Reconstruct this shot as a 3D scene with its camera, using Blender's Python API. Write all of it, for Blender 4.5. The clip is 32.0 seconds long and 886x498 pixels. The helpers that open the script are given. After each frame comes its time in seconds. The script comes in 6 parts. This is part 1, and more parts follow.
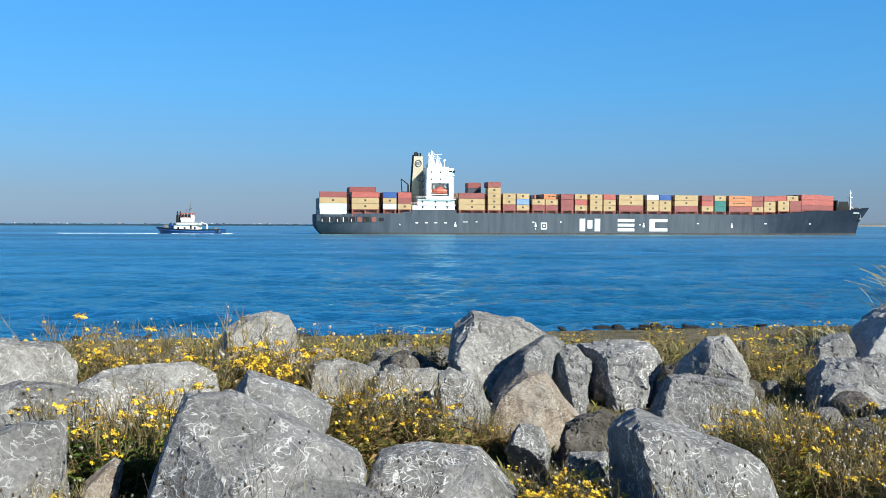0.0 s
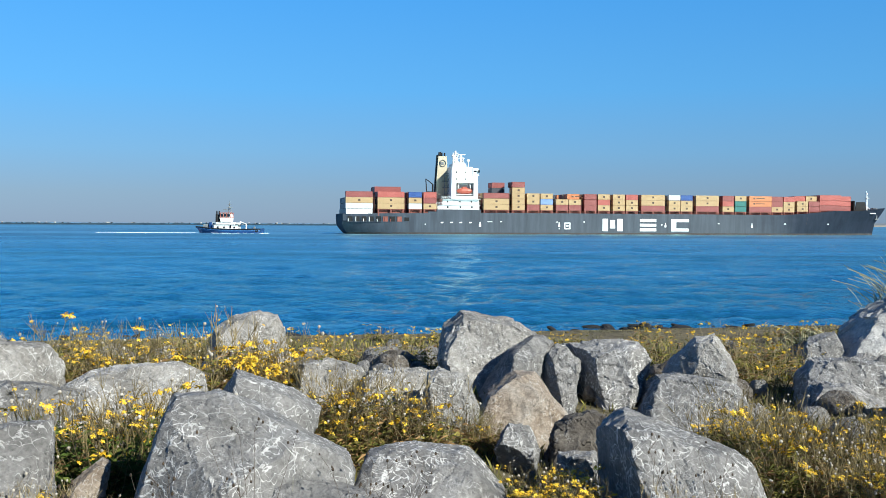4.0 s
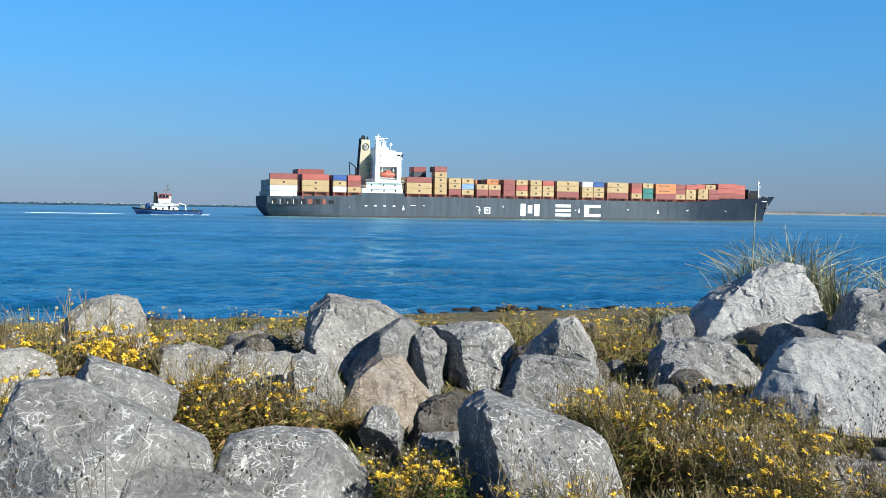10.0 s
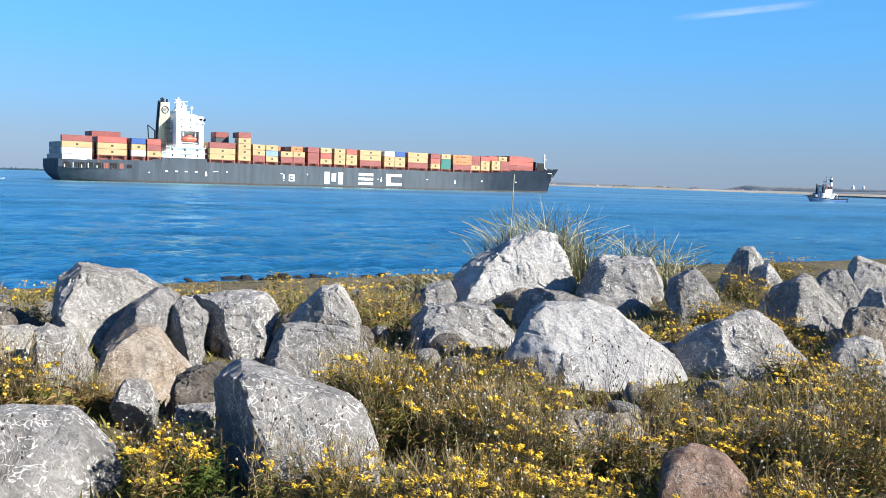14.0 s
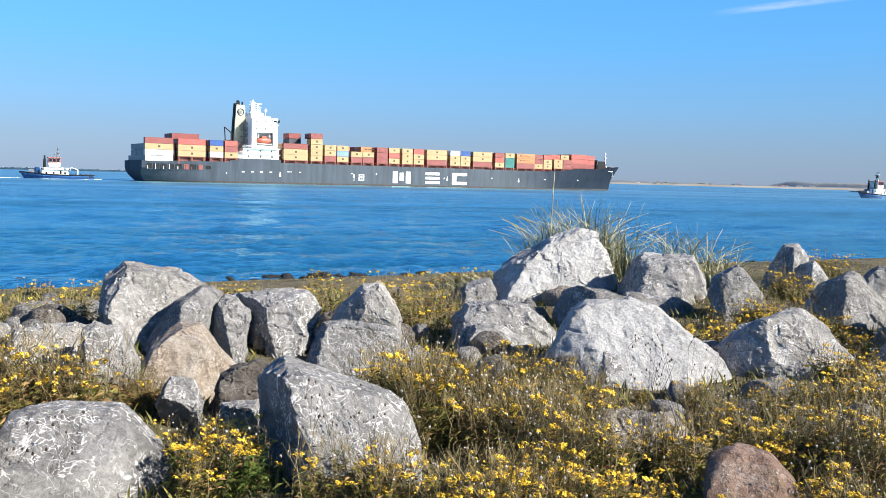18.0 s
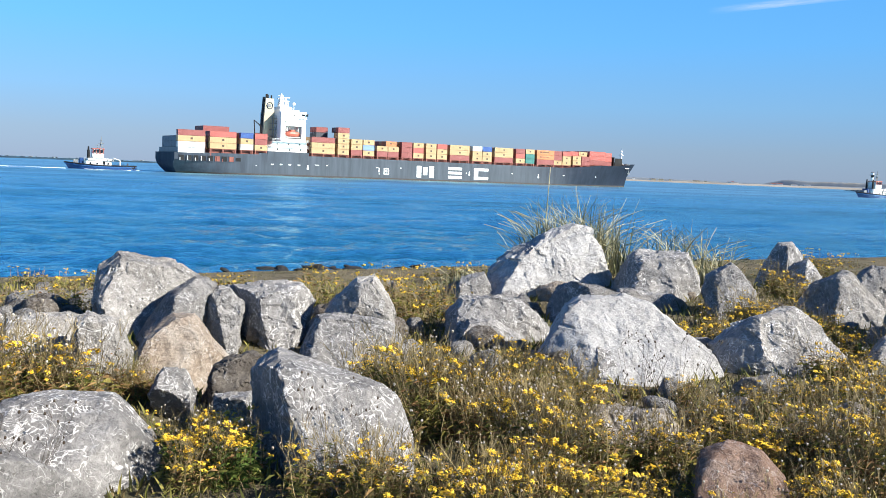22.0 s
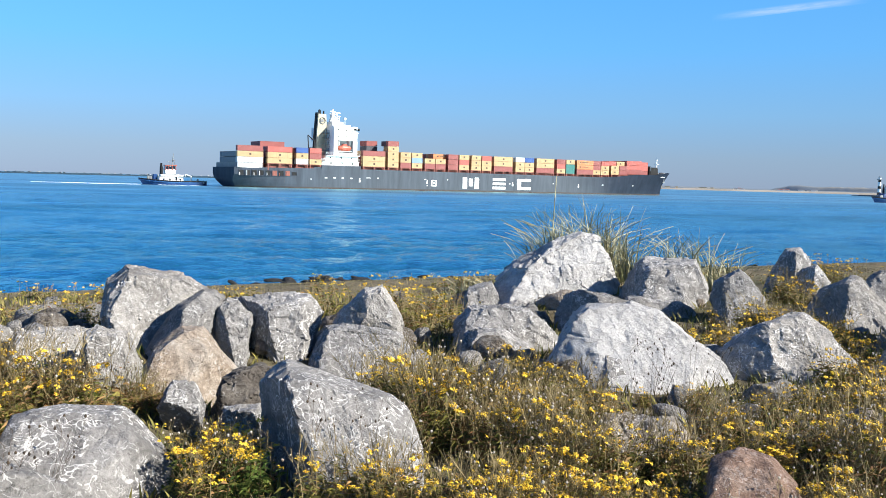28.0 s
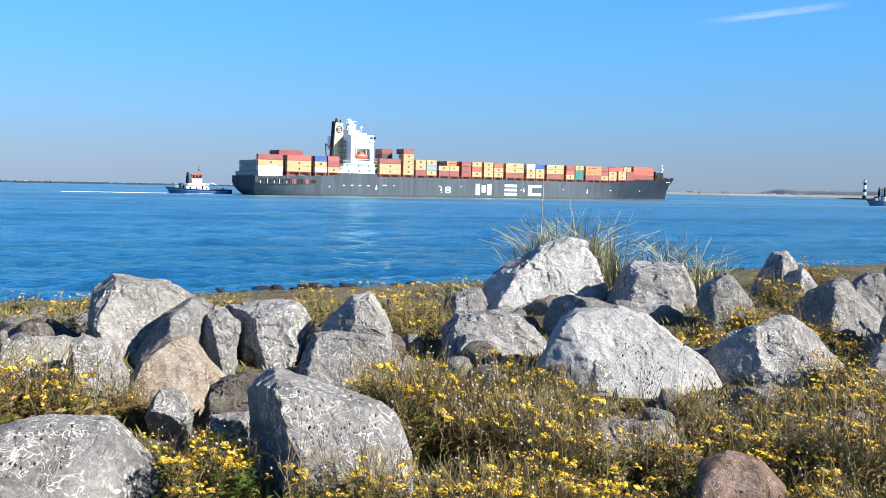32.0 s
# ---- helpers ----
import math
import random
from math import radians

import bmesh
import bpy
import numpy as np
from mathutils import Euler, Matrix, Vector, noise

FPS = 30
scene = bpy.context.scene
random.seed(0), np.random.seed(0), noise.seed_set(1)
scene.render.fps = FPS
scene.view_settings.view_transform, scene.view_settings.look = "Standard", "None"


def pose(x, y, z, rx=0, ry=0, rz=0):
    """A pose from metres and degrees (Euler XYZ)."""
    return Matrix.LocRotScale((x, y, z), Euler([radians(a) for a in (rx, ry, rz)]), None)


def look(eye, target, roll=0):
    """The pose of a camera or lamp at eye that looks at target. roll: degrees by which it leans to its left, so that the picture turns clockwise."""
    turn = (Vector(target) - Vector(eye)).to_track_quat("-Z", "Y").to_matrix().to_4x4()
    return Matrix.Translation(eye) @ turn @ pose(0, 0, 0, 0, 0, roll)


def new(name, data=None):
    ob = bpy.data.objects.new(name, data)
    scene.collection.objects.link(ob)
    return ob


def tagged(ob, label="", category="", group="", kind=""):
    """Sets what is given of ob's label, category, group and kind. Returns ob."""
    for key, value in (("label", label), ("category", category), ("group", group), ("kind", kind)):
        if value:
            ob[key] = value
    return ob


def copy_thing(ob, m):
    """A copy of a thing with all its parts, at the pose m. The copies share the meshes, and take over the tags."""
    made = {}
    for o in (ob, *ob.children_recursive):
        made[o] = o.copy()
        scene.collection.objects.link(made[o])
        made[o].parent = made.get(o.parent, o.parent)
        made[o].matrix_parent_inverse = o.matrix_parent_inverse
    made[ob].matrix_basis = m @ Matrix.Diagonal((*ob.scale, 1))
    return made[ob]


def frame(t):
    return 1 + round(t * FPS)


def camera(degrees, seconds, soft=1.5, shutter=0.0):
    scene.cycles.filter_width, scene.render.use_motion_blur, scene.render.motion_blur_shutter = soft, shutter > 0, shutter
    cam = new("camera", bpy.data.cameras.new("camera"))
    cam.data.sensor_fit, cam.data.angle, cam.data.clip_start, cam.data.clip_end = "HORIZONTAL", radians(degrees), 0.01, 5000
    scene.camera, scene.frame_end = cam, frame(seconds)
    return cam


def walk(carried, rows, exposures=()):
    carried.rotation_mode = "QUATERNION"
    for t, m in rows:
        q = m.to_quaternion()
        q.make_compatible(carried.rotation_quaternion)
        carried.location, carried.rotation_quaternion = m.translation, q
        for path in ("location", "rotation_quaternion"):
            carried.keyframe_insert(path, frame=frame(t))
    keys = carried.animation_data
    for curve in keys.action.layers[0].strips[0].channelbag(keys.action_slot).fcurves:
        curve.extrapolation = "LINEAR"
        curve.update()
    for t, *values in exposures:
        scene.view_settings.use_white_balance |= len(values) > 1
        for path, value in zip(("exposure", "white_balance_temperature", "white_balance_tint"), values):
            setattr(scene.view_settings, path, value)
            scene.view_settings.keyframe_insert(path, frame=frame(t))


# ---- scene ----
FOV = 51.1
EYE_Z = 4.88
cam = camera(FOV, 32.0, soft=0.7)


def view(yaw, pitch, roll):
    """A camera held at arm's length: it swings on a small arc as its bearer turns."""
    a, p = radians(yaw), radians(pitch)
    eye = (-0.4 * math.sin(a), 0.4 * math.cos(a) - 0.4, EYE_Z)
    ahead = (-math.sin(a) * math.cos(p), math.cos(a) * math.cos(p), math.sin(p))
    return look(eye, [e + 10 * d for e, d in zip(eye, ahead)], roll)


# seconds, yaw, pitch, roll
PATH = [
    (0, 0.00, -1.56, 0.21),
    (0.5, -0.13, -1.60, 0.34),
    (1, -0.24, -1.62, 0.33),
    (1.5, -0.27, -1.60, 0.42),
    (2, -0.37, -1.59, 0.41),
    (2.5, -0.41, -1.59, 0.41),
    (3, -0.53, -1.57, 0.32),
    (3.5, -0.63, -1.57, 0.29),
    (5.5, -0.35, -1.74, 0.58),
    (6, -0.16, -1.82, 0.99),
    (6.5, -0.07, -1.88, 0.84),
    (7, 0.01, -1.96, 0.86),
    (7.5, 0.06, -2.03, 0.61),
    (8, 0.05, -2.03, 0.26),
    (8.5, -0.37, -2.08, 0.10),
    (9, -2.66, -2.02, 0.40),
    (9.5, -6.84, -2.27, 0.82),
    (10, -8.54, -2.54, 0.91),
    (10.5, -9.92, -2.61, 0.81),
    (11, -12.07, -2.64, 0.92),
    (11.5, -15.36, -3.01, 1.40),
    (12, -17.40, -3.21, 1.34),
    (12.5, -19.31, -3.50, 1.44),
    (13, -21.08, -3.72, 1.64),
    (13.5, -22.18, -4.00, 1.78),
    (14, -22.52, -4.20, 1.86),
    (14.5, -22.60, -4.24, 1.75),
    (16.5, -22.21, -4.21, 1.48),
    (17, -22.05, -4.28, 1.69),
    (17.5, -21.46, -4.34, 1.79),
    (18, -20.11, -4.39, 1.52),
    (18.5, -19.78, -4.39, 1.42),
    (19, -19.69, -4.37, 1.28),
    (19.5, -19.70, -4.38, 1.22),
    (20, -19.82, -4.39, 1.32),
    (20.5, -19.97, -4.46, 1.81),
    (21, -20.12, -4.61, 2.32),
    (21.5, -20.27, -4.70, 2.36),
    (22, -20.44, -4.75, 2.27),
    (22.5, -20.58, -4.74, 2.22),
    (23, -20.62, -4.74, 2.26),
    (23.5, -20.65, -4.72, 2.10),
    (24, -20.50, -4.66, 1.89),
    (24.5, -20.42, -4.57, 1.56),
    (25, -20.26, -4.49, 1.58),
    (25.5, -20.17, -4.43, 1.56),
    (27.5, -20.02, -4.16, 1.51),
    (28, -19.99, -4.15, 1.54),
    (28.5, -19.93, -4.06, 1.32),
    (29, -19.88, -3.97, 1.22),
    (29.5, -19.87, -3.94, 1.34),
    (30, -20.01, -3.94, 1.51),
    (30.5, -20.20, -3.93, 1.61),
    (31, -20.36, -3.89, 1.33),
    (31.5, -20.54, -3.80, 1.00),
    (32, -20.70, -3.76, 1.13),
]
EXPOSURES = [(0.0, 0.74, 6250, 4), (9.0, 0.74, 6250, 4), (11.0, 0.80, 6400, 7), (12.0, 1.05, 6450, 9), (13.5, 1.16, 6500, 10), (32.0, 1.16, 6500, 10)]  # seconds, stops, kelvin, tint
walk(cam, [(t, view(y, p, r)) for t, y, p, r in PATH], EXPOSURES)

# ---- sky and sun ----
SUN_AZIMUTH, SUN_HEIGHT = 133.0, 31.0  # clockwise from the way ahead, degrees
# height above the horizon (sine) and hue: lavender haze low down, clear blue above
SKY_TONES = [(0.0, (0.190, 0.262, 0.380)), (0.03, (0.188, 0.288, 0.420)), (0.075, (0.150, 0.335, 0.57)), (0.14, (0.098, 0.345, 0.70)), (0.26, (0.058, 0.290, 0.71)), (0.42, (0.016, 0.085, 0.29)), (1.0, (0.006, 0.03, 0.12))]
world = bpy.data.worlds.new("sky")
scene.world = world
world.use_nodes = True
wn = world.node_tree
sky = wn.nodes.new("ShaderNodeTexSky")
sky.sky_type, sky.sun_disc = "NISHITA", False
sky.sun_elevation, sky.sun_rotation = radians(SUN_HEIGHT), radians(SUN_AZIMUTH)
sky.altitude, sky.air_density, sky.dust_density, sky.ozone_density = 0.0, 1.0, 0.4, 3.0
clear = wn.nodes.new("ShaderNodeBackground")
clear.inputs[1].default_value = 0.006
wn.links.new(sky.outputs[0], clear.inputs[0])
place = wn.nodes.new("ShaderNodeTexCoord")
up = wn.nodes.new("ShaderNodeSeparateXYZ")
wn.links.new(place.outputs["Generated"], up.inputs[0])
haze = wn.nodes.new("ShaderNodeValToRGB")
tones = haze.color_ramp.elements
tones.remove(tones[-1])
for k, (p, c) in enumerate(SKY_TONES):
    e = tones[0] if k == 0 else tones.new(p)
    e.position, e.color = p, (*c, 1)
wn.links.new(up.outputs["Z"], haze.inputs[0])
wn.links.new(haze.outputs[0], wn.nodes["Background"].inputs[0])
# the sky deepens a little from the west round to the east
fall = wn.nodes.new("ShaderNodeMath")
fall.operation = "MULTIPLY_ADD"
fall.inputs[1].default_value, fall.inputs[2].default_value = -0.17, 0.707
wn.links.new(up.outputs["X"], fall.inputs[0])
wn.links.new(fall.outputs[0], wn.nodes["Background"].inputs[1])
both = wn.nodes.new("ShaderNodeAddShader")
wn.links.new(wn.nodes["Background"].outputs[0], both.inputs[0])
wn.links.new(clear.outputs[0], both.inputs[1])
wn.links.new(both.outputs[0], wn.nodes["World Output"].inputs[0])
sun = new("sun", bpy.data.lights.new("sun", "SUN"))
sun.data.energy, sun.data.angle, sun.data.color = 4.9, radians(0.53), (1.0, 0.945, 0.86)
sd = Vector((math.sin(radians(SUN_AZIMUTH)) * math.cos(radians(SUN_HEIGHT)), math.cos(radians(SUN_AZIMUTH)) * math.cos(radians(SUN_HEIGHT)), math.sin(radians(SUN_HEIGHT))))
sun.matrix_world = look(sd * 50, (0, 0, 0))


# ---- materials ----
class Mat:
    """A node material: Principled BSDF with helpers for its inputs."""

    def __init__(self, name, color=(0.5, 0.5, 0.5), rough=0.8, metal=0.0, spec=0.5):
        self.m = bpy.data.materials.new(name)
        self.m.use_nodes = True
        self.t = self.m.node_tree
        self.b = self.t.nodes["Principled BSDF"]
        self.set("Base Color", (*color, 1)), self.set("Roughness", rough), self.set("Metallic", metal), self.set("Specular IOR Level", spec)

    def set(self, key, v):
        self.b.inputs[key].default_value = v

    def node(self, kind, **kw):
        n = self.t.nodes.new(kind)
        for k, v in kw.items():
            if k in n.inputs:
                n.inputs[k].default_value = v
        return n

    def link(self, a, b):
        self.t.links.new(a, b)

    def coord(self, scale=(1, 1, 1), space="Object"):
        c = self.node("ShaderNodeTexCoord")
        mp = self.node("ShaderNodeMapping")
        mp.inputs["Scale"].default_value = scale
        self.link(c.outputs[space], mp.inputs[0])
        return mp.outputs[0]

    def place(self, scale=(1, 1, 1)):
        c = self.node("ShaderNodeNewGeometry")
        mp = self.node("ShaderNodeMapping")
        mp.inputs["Scale"].default_value = scale
        self.link(c.outputs["Position"], mp.inputs[0])
        return mp.outputs[0]

    def noise(self, vec, scale, detail=5, rough=0.55, dist=0.0):
        n = self.node("ShaderNodeTexNoise", Scale=scale, Detail=detail, Roughness=rough, Distortion=dist)
        self.link(vec, n.inputs["Vector"])
        return n.outputs["Fac"]

    def noise_color(self, vec, scale):
        n = self.node("ShaderNodeTexNoise", Scale=scale, Detail=4)
        self.link(vec, n.inputs["Vector"])
        return n.outputs["Color"]

    def ramp(self, fac, *stops):
        r = self.node("ShaderNodeValToRGB")
        els = r.color_ramp.elements
        els.remove(els[-1])
        for k, (p, c) in enumerate(stops):
            e = els[0] if k == 0 else els.new(p)
            e.position, e.color = p, (*c, 1) if len(c) == 3 else c
        self.link(fac, r.inputs[0])
        return r.outputs[0]

    def mix(self, fac, a, b, mode="MIX"):
        n = self.t.nodes.new("ShaderNodeMix")
        n.data_type, n.blend_type = "RGBA", mode
        for key, v in ((0, fac), (6, a), (7, b)):
            if isinstance(v, (int, float)):
                n.inputs[key].default_value = v
            elif isinstance(v, tuple):
                n.inputs[key].default_value = (*v, 1)
            else:
                self.link(v, n.inputs[key])
        return n.outputs[2]

    def math(self, op, a, b=0.0):
        n = self.t.nodes.new("ShaderNodeMath")
        n.operation = op
        for k, v in enumerate((a, b)):
            if isinstance(v, (int, float)):
                n.inputs[k].default_value = v
            else:
                self.link(v, n.inputs[k])
        return n.outputs[0]

    def random(self):
        return self.node("ShaderNodeObjectInfo").outputs["Random"]

    def island(self):
        return self.node("ShaderNodeNewGeometry").outputs["Random Per Island"]

    def color(self, out):
        self.link(out, self.b.inputs["Base Color"])
        return self

    def bump(self, height, strength=0.5, dist=0.02):
        n = self.node("ShaderNodeBump", Strength=strength, Distance=dist)
        self.link(height, n.inputs["Height"])
        self.link(n.outputs[0], self.b.inputs["Normal"])
        return self


def rock_material(name, dark, mid, light, vein=1.0, vein_col=(0.72, 0.715, 0.70)):
    m = Mat(name, mid, 0.86, spec=0.3)
    v = m.coord()
    off = m.node("ShaderNodeVectorMath")
    off.operation = "ADD"
    comb = m.node("ShaderNodeCombineXYZ")
    r = m.math("MULTIPLY", m.random(), 37.0)
    for k in range(3):
        m.link(r, comb.inputs[k])
    m.link(v, off.inputs[0]), m.link(comb.outputs[0], off.inputs[1])
    v = off.outputs[0]
    big = m.noise(v, 2.2, 6, 0.6, 0.6)
    fine = m.noise(v, 26, 8, 0.75)
    speck = m.noise(v, 95, 3, 0.6)
    col = m.ramp(big, (0.28, dark), (0.5, mid), (0.72, light))
    col = m.mix(0.5, col, m.ramp(fine, (0.34, (0.08, 0.08, 0.08)), (0.5, (0.5, 0.5, 0.5)), (0.66, (0.92, 0.91, 0.9))), "SOFT_LIGHT")
    # pale calcite veins: short ragged threads in a net, swelling and thinning, in patches
    veins = None
    for scale, width, warp, ragged in ((3.0, 0.006, 0.9, 1), (6.5, 0.011, 0.7, 2), (11.0, 0.020, 0.5, 2)):
        d = m.math("ABSOLUTE", m.math("SUBTRACT", m.noise(v, scale, ragged, 0.5, warp), 0.5))
        swell = m.math("MAXIMUM", m.math("MULTIPLY", m.math("SUBTRACT", m.noise(v, scale * 1.7, 3, 0.6), 0.36), width * 5), 0.0005)
        line = m.ramp(m.math("DIVIDE", d, swell), (0.0, (1, 1, 1)), (0.7, (0.9, 0.9, 0.9)), (1.0, (0, 0, 0)))
        veins = line if veins is None else m.math("MAXIMUM", veins, line)
    gate = m.ramp(m.noise(v, 2.6, 5, 0.65), (0.40, (0.05, 0.05, 0.05)), (0.54, (1, 1, 1)))
    worn = m.ramp(m.noise(v, 30, 4, 0.7), (0.36, (0.3, 0.3, 0.3)), (0.52, (1, 1, 1)))
    fac = m.math("MULTIPLY", m.math("MULTIPLY", veins, gate), m.math("MULTIPLY", worn, m.math("MULTIPLY", m.math("ADD", m.math("MULTIPLY", m.random(), 0.4), 0.7), 0.85 * vein)))
    col = m.mix(fac, col, vein_col)
    # pits and crevices full of grime
    pit = m.ramp(m.noise(v, 38, 5, 0.7, 0.4), (0.30, (1, 1, 1)), (0.40, (0, 0, 0)))
    col = m.mix(m.math("MULTIPLY", pit, 0.55), col, tuple(c * 0.3 for c in dark))
    # lichen-white blotches and dark stains
    blot = m.ramp(m.noise(v, 9, 7, 0.7), (0.58, (0, 0, 0)), (0.68, (1, 1, 1)))
    col = m.mix(m.math("MULTIPLY", blot, 0.22), col, light)
    stain = m.ramp(m.noise(v, 5, 6, 0.7, 1.0), (0.66, (0, 0, 0)), (0.78, (1, 1, 1)))
    col = m.mix(m.math("MULTIPLY", stain, 0.45), col, tuple(c * 0.45 for c in dark))
    tone = m.math("ADD", m.math("MULTIPLY", m.random(), 0.25), 0.88)
    gray = m.node("ShaderNodeCombineColor")
    for k in range(3):
        m.link(tone, gray.inputs[k])
    col = m.mix(1.0, col, gray.outputs[0], "MULTIPLY")
    m.color(col)
    chip = m.node("ShaderNodeTexVoronoi", Scale=7.0)
    m.link(m.mix(0.06, v, m.noise_color(v, 5.0)), chip.inputs["Vector"])
    h = m.math("ADD", m.math("MULTIPLY", m.noise(v, 11, 8, 0.7), 1.0), m.math("ADD", m.math("MULTIPLY", speck, 0.18), m.math("MULTIPLY", chip.outputs["Distance"], 0.7)))
    m.bump(h, 1.0, 0.06)
    return m.m


M_GREY = rock_material("grey_limestone", (0.128, 0.125, 0.121), (0.223, 0.218, 0.211), (0.304, 0.297, 0.288))
M_PALE = rock_material("pale_limestone", (0.141, 0.134, 0.122), (0.270, 0.259, 0.241), (0.383, 0.371, 0.351), 0.9)
M_WHITE = rock_material("white_limestone", (0.235, 0.233, 0.230), (0.392, 0.389, 0.381), (0.510, 0.507, 0.497), 0.7)
M_TAN = rock_material("tan_stone", (0.172, 0.130, 0.092), (0.272, 0.225, 0.178), (0.343, 0.313, 0.272), 0.35)
M_BROWN = rock_material("brown_stone", (0.065, 0.054, 0.042), (0.160, 0.136, 0.110), (0.266, 0.248, 0.219), 0.6)
M_RED = rock_material("red_granite", (0.100, 0.060, 0.045), (0.195, 0.127, 0.094), (0.296, 0.237, 0.195), 0.2)
M_DARK = rock_material("dark_wet_stone", (0.007, 0.008, 0.008), (0.018, 0.019, 0.020), (0.042, 0.042, 0.040), 0.2, (0.060, 0.060, 0.060))
# crumbling brown stone, its colour darkened further for the shade of its hollow
M_BROWN_SHADED = rock_material("shade_dark_crumbling_stone", (0.02, 0.017, 0.014), (0.07, 0.06, 0.05), (0.17, 0.155, 0.135), 0.3)
ROCK = {"brown_shaded": M_BROWN_SHADED, "grey": M_GREY, "pale": M_PALE, "white": M_WHITE, "tan": M_TAN, "brown": M_BROWN, "red": M_RED, "dark": M_DARK}


def water_material():
    """Wind-ruffled sea: short-crested wavelets a hand to a metre across, with calmer streaks."""
    m = Mat("sea_water", (0.004, 0.045, 0.10), 1.0, spec=0.0)
    streak = m.noise(m.place((0.003, 0.03, 1)), 1.0, 2, 0.5, 0.4)
    m.color(m.ramp(streak, (0.3, (0.003, 0.045, 0.090)), (0.5, (0.006, 0.082, 0.145)), (0.7, (0.011, 0.132, 0.205))))
    swell = m.noise(m.place((0.10, 0.16, 1)), 1.0, 3, 0.5)
    chop = m.noise(m.place((0.8, 1.15, 1)), 1.0, 3, 0.55, 0.4)
    ripple = m.noise(m.place((2.6, 3.2, 1)), 1.0, 4, 0.6, 0.3)
    h = m.math("ADD", m.math("MULTIPLY", chop, 1.0), m.math("ADD", m.math("MULTIPLY", swell, 0.35), m.math("MULTIPLY", ripple, 0.5)))
    calm = m.ramp(streak, (0.38, (1, 1, 1)), (0.6, (0.55, 0.55, 0.55)))
    n = m.node("ShaderNodeBump", Distance=0.8)
    m.link(calm, n.inputs["Strength"])
    m.link(h, n.inputs["Height"])
    m.link(n.outputs[0], m.b.inputs["Normal"])
    # wave slopes keep the gloss well below that of a flat sheet
    gloss = m.node("ShaderNodeBsdfAnisotropic", Roughness=0.15)
    gloss.inputs["Color"].default_value = (0.60, 0.93, 0.96, 1)
    m.link(n.outputs[0], gloss.inputs["Normal"])
    # roughness grows away from the camera, for wavelets too small to show there
    sep = m.node("ShaderNodeSeparateXYZ")
    m.link(m.place((0.002, 0.002, 1)), sep.inputs[0])
    m.link(m.ramp(sep.outputs["Y"], (0.09, (0.13, 0.13, 0.13)), (0.25, (0.22, 0.22, 0.22)), (0.7, (0.34, 0.34, 0.34))), gloss.inputs["Roughness"])
    fr = m.node("ShaderNodeFresnel", IOR=1.33)
    m.link(n.outputs[0], fr.inputs["Normal"])
    mixed = m.node("ShaderNodeMixShader")
    # ruffled bands drawn out across the channel mirror less of the sky
    band = m.ramp(m.noise(m.place((0.0016, 0.016, 1)), 1.0, 4, 0.6, 0.3), (0.38, (0.62, 0.62, 0.62)), (0.5, (0.84, 0.84, 0.84)), (0.62, (1, 1, 1)))
    m.link(m.math("MULTIPLY", fr.outputs[0], band), mixed.inputs[0])
    m.link(m.b.outputs[0], mixed.inputs[1])
    m.link(gloss.outputs[0], mixed.inputs[2])
    m.link(mixed.outputs[0], m.t.nodes["Material Output"].inputs[0])
    return m.m


M_WATER = water_material()


def ground_material():
    m = Mat("dike_soil", (0.2, 0.17, 0.1), 0.95, spec=0.1)
    p = m.place()
    a, b = m.noise(p, 0.6, 6, 0.6), m.noise(p, 9, 8, 0.7)
    col = m.ramp(a, (0.35, (0.07, 0.06, 0.037)), (0.5, (0.15, 0.128, 0.085)), (0.65, (0.09, 0.085, 0.045)))
    col = m.mix(0.6, col, m.ramp(b, (0.3, (0.1, 0.1, 0.1)), (0.5, (0.5, 0.5, 0.5)), (0.7, (0.85, 0.85, 0.85))), "SOFT_LIGHT")
    m.color(col)
    m.bump(b, 0.9, 0.06)
    return m.m


M_GROUND = ground_material()


def leafy(name, a, b, rough=0.6, by="island"):
    m = Mat(name, a, rough, spec=0.25)
    r = m.island() if by == "island" else m.random()
    mixed = m.mix(r, a, b)
    v = m.noise(m.place(), 14, 4)
    m.color(m.mix(0.35, mixed, m.ramp(v, (0.35, (0.2, 0.2, 0.2)), (0.65, (0.8, 0.8, 0.8))), "SOFT_LIGHT"))
    return m.m


M_STEM = leafy("weed_stem", (0.085, 0.065, 0.026), (0.32, 0.255, 0.125))
M_LEAF = leafy("weed_leaf", (0.062, 0.074, 0.015), (0.27, 0.235, 0.060))
M_LEAF_GREEN = leafy("green_leaf", (0.03, 0.07, 0.012), (0.12, 0.15, 0.03))
M_LEAF_DRY = leafy("dry_leaf", (0.14, 0.07, 0.03), (0.36, 0.23, 0.10))
M_YELLOW = leafy("ragwort_petal", (0.56, 0.31, 0.008), (0.78, 0.57, 0.06))
M_SEED = leafy("seed_head", (0.20, 0.17, 0.12), (0.50, 0.46, 0.39))
M_GRASS = leafy("marram_blade", (0.11, 0.12, 0.05), (0.50, 0.46, 0.29))
M_DARK_SEED = leafy("dark_seed_head", (0.025, 0.02, 0.014), (0.085, 0.06, 0.038))
M_SLOPE = leafy("slope_grass", (0.07, 0.066, 0.028), (0.22, 0.185, 0.10))
M_COVER = leafy("low_grass", (0.04, 0.038, 0.014), (0.16, 0.12, 0.052))


